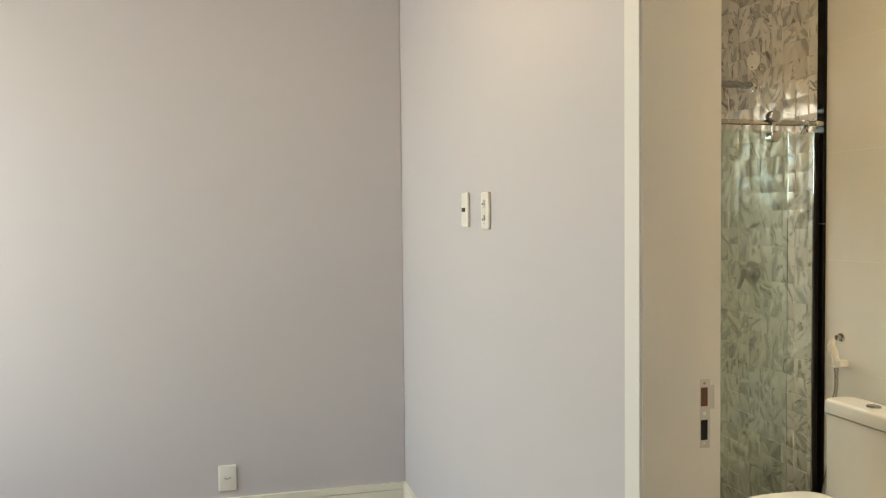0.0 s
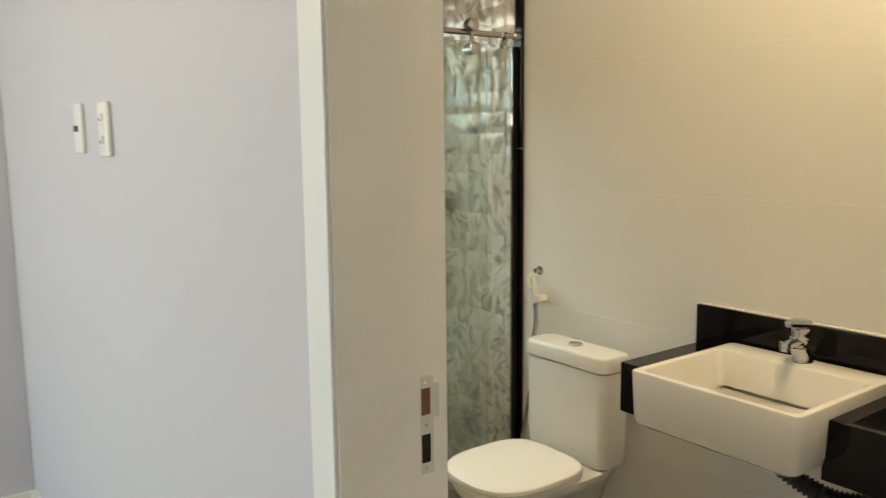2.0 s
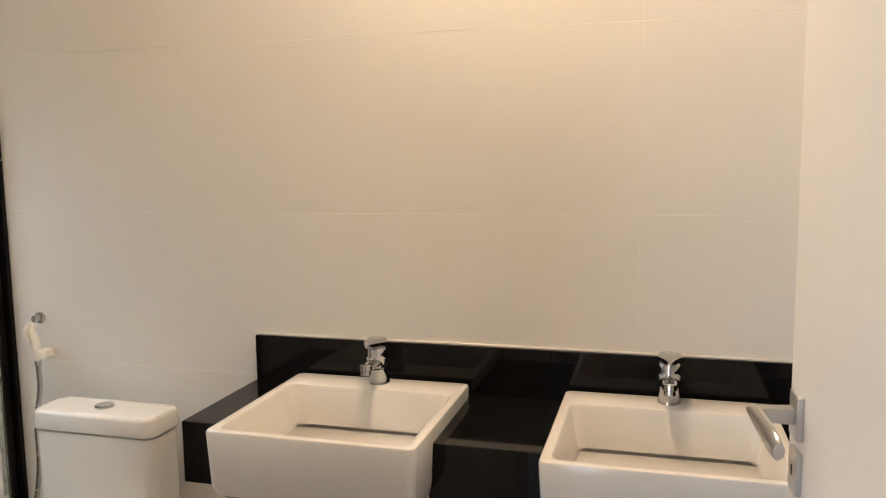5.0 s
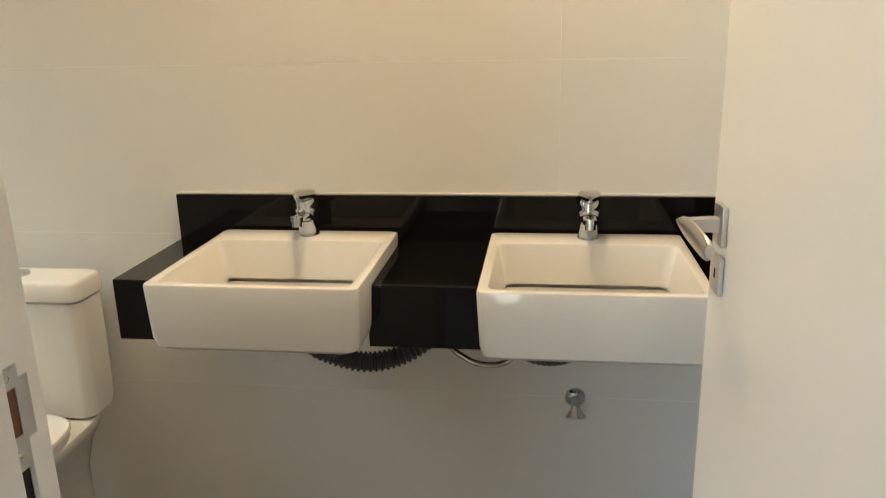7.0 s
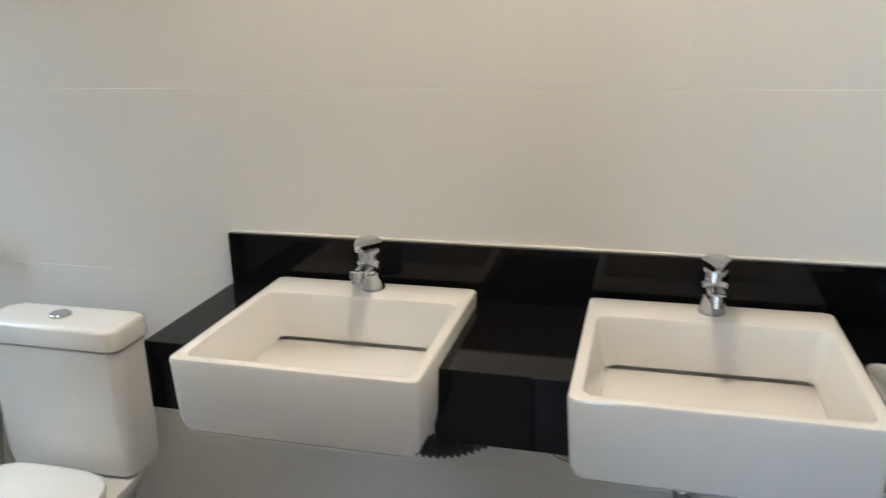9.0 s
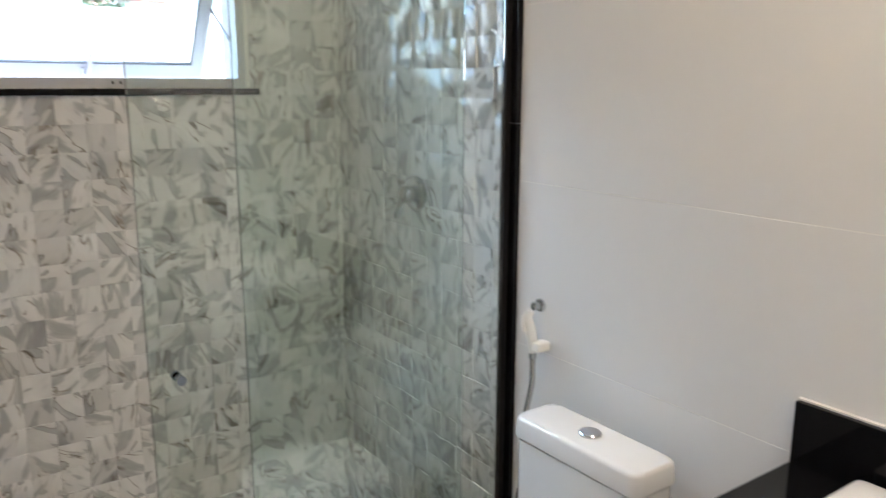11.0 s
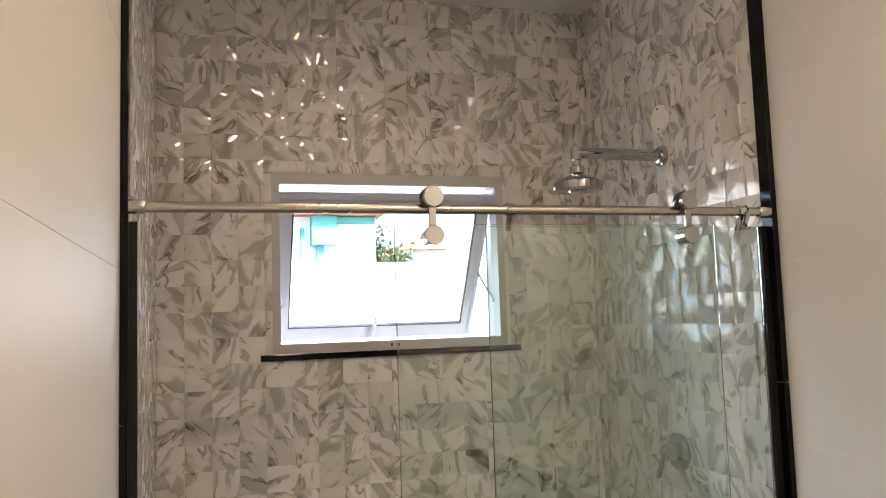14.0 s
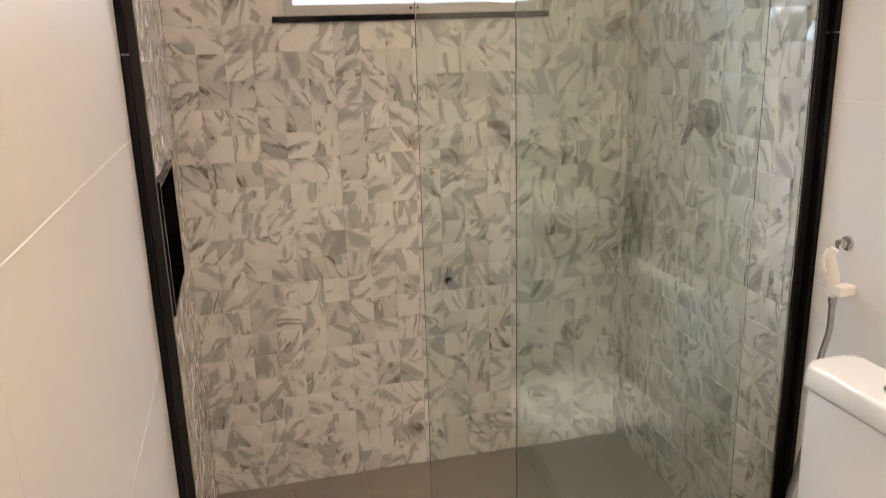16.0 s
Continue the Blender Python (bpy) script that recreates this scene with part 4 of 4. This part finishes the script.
def tree(x, y, height, spread, seed):
    rng = random.Random(seed)
    t = thing("tree", (x, y, -0.25), "leafy green garden tree in sunlight", "tree", "trees outside")
    bm = bmesh.new()
    tube(bm, curve_points([(x, y, -0.25), (x + 0.05, y - 0.04, height * 0.3), (x - 0.04, y + 0.06, height * 0.55), (x, y, height * 0.85)], 5), [0.14 - 0.0075 * i for i in range(16)], 8)
    for k in range(7):
        a = rng.uniform(0, 6.28)
        z = height * rng.uniform(0.4, 0.7)
        tube(bm, [(x, y, z), (x + spread * 0.4 * math.cos(a), y + spread * 0.4 * math.sin(a), z + 0.4), (x + spread * 0.75 * math.cos(a), y + spread * 0.75 * math.sin(a), z + 0.9)], [0.05, 0.035, 0.012], 6)
    part("trunk", bm, BARK, t)
    verts, faces = [], []
    clumps = [(rng.gauss(0, spread * 0.45), rng.gauss(0, spread * 0.45), height * 0.72 + rng.gauss(0, height * 0.13), rng.uniform(0.3, 0.6)) for _ in range(36)]
    for cx, cy, cz, r in clumps:
        for _ in range(60):
            d = Vector((rng.gauss(0, 1), rng.gauss(0, 1), rng.gauss(0, 1))).normalized() * r * rng.uniform(0.4, 1.0)
            c = Vector((x + cx, y + cy, cz)) + d
            u = Vector((rng.gauss(0, 1), rng.gauss(0, 1), rng.gauss(0, 1))).normalized()
            v = u.orthogonal().normalized()
            s = rng.uniform(0.05, 0.10)
            b = len(verts)
            verts += [c - u * s, c + v * s * 0.45, c + u * s, c - v * s * 0.45]
            faces.append((b, b + 1, b + 2, b + 3))
    me = bpy.data.meshes.new("crown")
    me.from_pydata([tuple(q) for q in verts], [], faces)
    me.materials.append(LEAF)
    crown = new("crown", me)
    crown.parent, crown.matrix_parent_inverse = t, Matrix.Translation(-t.location)
    tagged(crown, kind="stuff")


tree(-20.0, 3.0, 4.2, 0.7, 3)
tree(-30.0, 0.5, 7.4, 2.2, 4)

# ---------------------------------------------------------------- large wall and floor tiles
ROWS = [-0.02, 0.431, 0.880, 1.329, 1.777, 2.226, 2.674, CEIL]
G, GV = 0.0010, 0.0003
for z0, z1 in zip(ROWS, ROWS[1:]):
    for x0, x1 in ((SHOWER_X + 0.0015, 1.014), (1.014, EAST_X)):
        part("tile", rounded(x0 + GV, x1 - GV, 0.0, 0.0085, z0 + G, z1 - G, 0.0005, 1), WALL_TILE, wall_north)
    for x0, x1 in ((SHOWER_X + 0.0015, 0.085), (0.085, JAMB_L - 0.03)):
        part("tile", rounded(x0 + GV, x1 - GV, INNER_Y - 0.0085, INNER_Y, z0 + G, z1 - G, 0.0005, 1), WALL_TILE, wall_door)
    if z0 > 2.1:
        part("tile", rounded(JAMB_L - 0.03 + GV, JAMB_R + 0.03, INNER_Y - 0.0085, INNER_Y, z0 + G, z1 - G, 0.0005, 1), WALL_TILE, wall_door)
    part("tile", rounded(JAMB_R + 0.07, EAST_X, INNER_Y - 0.0085, INNER_Y, z0 + G, z1 - G, 0.0005, 1), WALL_TILE, wall_door)

part("joint_bed", boxes((SHOWER_X, JAMB_L - 0.031, INNER_Y - 0.006, INNER_Y - 0.0008, 0, CEIL - 0.002)), GROUT, wall_door)
bath_floor, shower_floor = bpy.data.objects["floor_bathroom"], bpy.data.objects["floor_shower"]
xs = [SHOWER_X + 0.03, -0.380, 0.231, 0.842, EAST_X]
ys = [-1.70, -1.22, -0.61, 0.008]
for x0, x1 in zip(xs, xs[1:]):
    for y0, y1 in zip(ys, ys[1:]):
        part("tile", rounded(x0 + G, x1 - G, y0 + G, y1 - G, -0.012, 0.0, 0.001, 1), FLOOR_TILE, bath_floor)
for x0, x1 in ((BACK_X - 0.01, -1.21), (-1.21, SHOWER_X + 0.028)):
    for y0, y1 in ((INNER_Y - 0.01, -1.02), (-1.02, -0.41), (-0.41, 0.008)):
        part("tile", rounded(x0 + G, x1 - G, y0 + G, y1 - G, -0.050, -0.040, 0.001, 1), FLOOR_TILE, shower_floor)

# ---------------------------------------------------------------- relief marble squares of the shower
PITCH, RISE, FLOOR_Z = 0.0835, 0.0832, -0.040
rng = random.Random(11)


def square_mesh(k):
    """One relief square, 1 x 1 in local x and y: a bent, cushioned face, on some with a crease; heights are in metres."""
    r = random.Random(100 + k)
    c, n = 0.4995, 4
    low = [r.uniform(0.002, 0.007) for _ in range(2)]
    high = [r.uniform(0.005, 0.012) for _ in range(2)]
    swell, crest = r.uniform(-0.0035, 0.0045), r.uniform(0.001, 0.003)
    fold, lean, at = (r.choice((-0.011, 0.011)) if k % 2 else 0.0), r.uniform(-0.9, 0.9), r.uniform(-0.25, 0.25)
    spin = ((lambda x, y: (x, y)), (lambda x, y: (-x, -y)), (lambda x, y: (-y, x)), (lambda x, y: (x, y)), (lambda x, y: (y, -x)))[k % 5]
    verts, faces = [], []
    for j in range(n + 1):
        for i in range(n + 1):
            u, v = i / n * 2 - 1, j / n * 2 - 1
            a, b = (u + 1) / 2, (v + 1) / 2
            h = (low[0] * (1 - a) + low[1] * a) * (1 - b) + (high[0] * (1 - a) + high[1] * a) * b
            h += swell * (1 - u * u) * (1 - v * v * 0.6) + crest * math.sin(3.0 * u + k) * b + fold * (abs(u - lean * v - at) - 0.5) * 0.5
            h = 0.0045 + (h - 0.0045) * (1 - 0.45 * max(abs(u), abs(v)) ** 4)
            p, q = spin(u * c, v * c)
            verts.append((p, q, max(h, 0.0015)))
    for j in range(n):
        for i in range(n):
            q = j * (n + 1) + i
            faces.append((q, q + 1, q + n + 2, q + n + 1))
    corners = (0, n, (n + 1) ** 2 - 1, n * (n + 1))
    edge = list(range(0, n)) + [n + j * (n + 1) for j in range(n)] + [(n + 1) ** 2 - 1 - i for i in range(n)] + [(n - j) * (n + 1) for j in range(n)]
    top = len(verts)
    verts += [verts[q] for q in edge] + [(verts[q][0], verts[q][1], 0.0) for q in corners]
    for side in range(4):
        ring = [top + (side * n + i) % (4 * n) for i in range(n + 1)]
        faces.append(tuple(reversed(ring)) + (top + 4 * n + side, top + 4 * n + (side + 1) % 4))
    return verts, faces


SQUARES = [square_mesh(k) for k in range(30)]
MESHES = {}
for stone in (MARBLE, MARBLE_SIDE):
    MESHES[stone.name] = []
    for verts, faces in SQUARES:
        me = bpy.data.meshes.new("square")
        me.from_pydata(verts, [], faces)
        me.materials.append(stone)
        me.polygons.foreach_set("use_smooth", [True] * 16 + [False] * 4)
        MESHES[stone.name].append(me)


def squares(wall, stone, place, width, u_start, holes, own):
    """Lays a wall with squares. place(u, z, h): world point; own(u, z): whether a square is a part of its own."""
    verts, faces = [], []
    z = FLOOR_Z
    while z < CEIL - 0.004:
        z1 = min(z + RISE, CEIL)
        u = u_start
        while u < width - 0.004:
            u1 = min(u + PITCH, width)
            if width - u1 < 0.02:
                u1 = width
            a0, a1, b0, b1 = u, u1, z, z1
            for h0, h1, g0, g1 in holes:
                if a0 < h1 and a1 > h0 and b0 < g1 and b1 > g0:
                    cuts = [((h0 - a0) * (b1 - b0), (a0, h0, b0, b1)), ((a1 - h1) * (b1 - b0), (h1, a1, b0, b1)),
                            ((g0 - b0) * (a1 - a0), (a0, a1, b0, g0)), ((b1 - g1) * (a1 - a0), (a0, a1, g1, b1))]
                    best = max(cuts)
                    a0, a1, b0, b1 = best[1] if best[0] > 0 else (0, 0, 0, 0)
            if a1 - a0 > 0.006 and b1 - b0 > 0.006:
                k, cu, cz = rng.randrange(len(SQUARES)), (a0 + a1) / 2, (b0 + b1) / 2
                o, eu, ez, eh = place(cu, cz, 0), place(1, 0, 0) - place(0, 0, 0), place(0, 1, 0) - place(0, 0, 0), place(0, 0, 1) - place(0, 0, 0)
                m = Matrix((eu * (a1 - a0), ez * (b1 - b0), eh)).transposed().to_4x4()
                m.translation = o
                if own(cu, cz):
                    ob = new("tile", MESHES[stone.name][k])
                    ob.parent, ob.matrix_basis = wall, m
                else:
                    b = len(verts)
                    verts += [tuple(m @ Vector(p)) for p in SQUARES[k][0]]
                    faces += [tuple(b + i for i in f) for f in SQUARES[k][1]]
            u = u1
        z = z1
    me = bpy.data.meshes.new("relief_tiles")
    me.from_pydata(verts, [], faces)
    me.materials.append(stone)
    me.polygons.foreach_set("use_smooth", ([True] * 16 + [False] * 4) * (len(faces) // 20))
    ob = new("relief_tiles", me)
    ob.parent = wall
    tagged(ob, "white and grey marbled relief tiles", kind="stuff")


# far wall: u runs along y
squares(wall_west, MARBLE, lambda u, z, h: Vector((BACK_X + h * 1.3, INNER_Y + u, z)), 1.53, 0.0,
        [(WIN_Y0 - INNER_Y, WIN_Y1 - INNER_Y, WIN_Z0, WIN_Z1)], lambda u, z: 0.72 < z < 2.08)
# vanity-side wall: u runs from the screen towards the window wall
squares(wall_north, MARBLE_SIDE, lambda u, z, h: Vector((SHOWER_X - 0.02 - u, 0.002 - h * 1.6, z)), -BACK_X + SHOWER_X - 0.02, 0.0, [], lambda u, z: 1.05 < z < 2.40)
# door-side wall
squares(wall_door, MARBLE_SIDE, lambda u, z, h: Vector((BACK_X + u, INNER_Y - 0.006 + h, z)), SHOWER_X - BACK_X - 0.02, 0.0,
        [(NX0 - BACK_X, NX1 - BACK_X, NZ0, NZ1)], lambda u, z: 1.2 < z < 1.7)
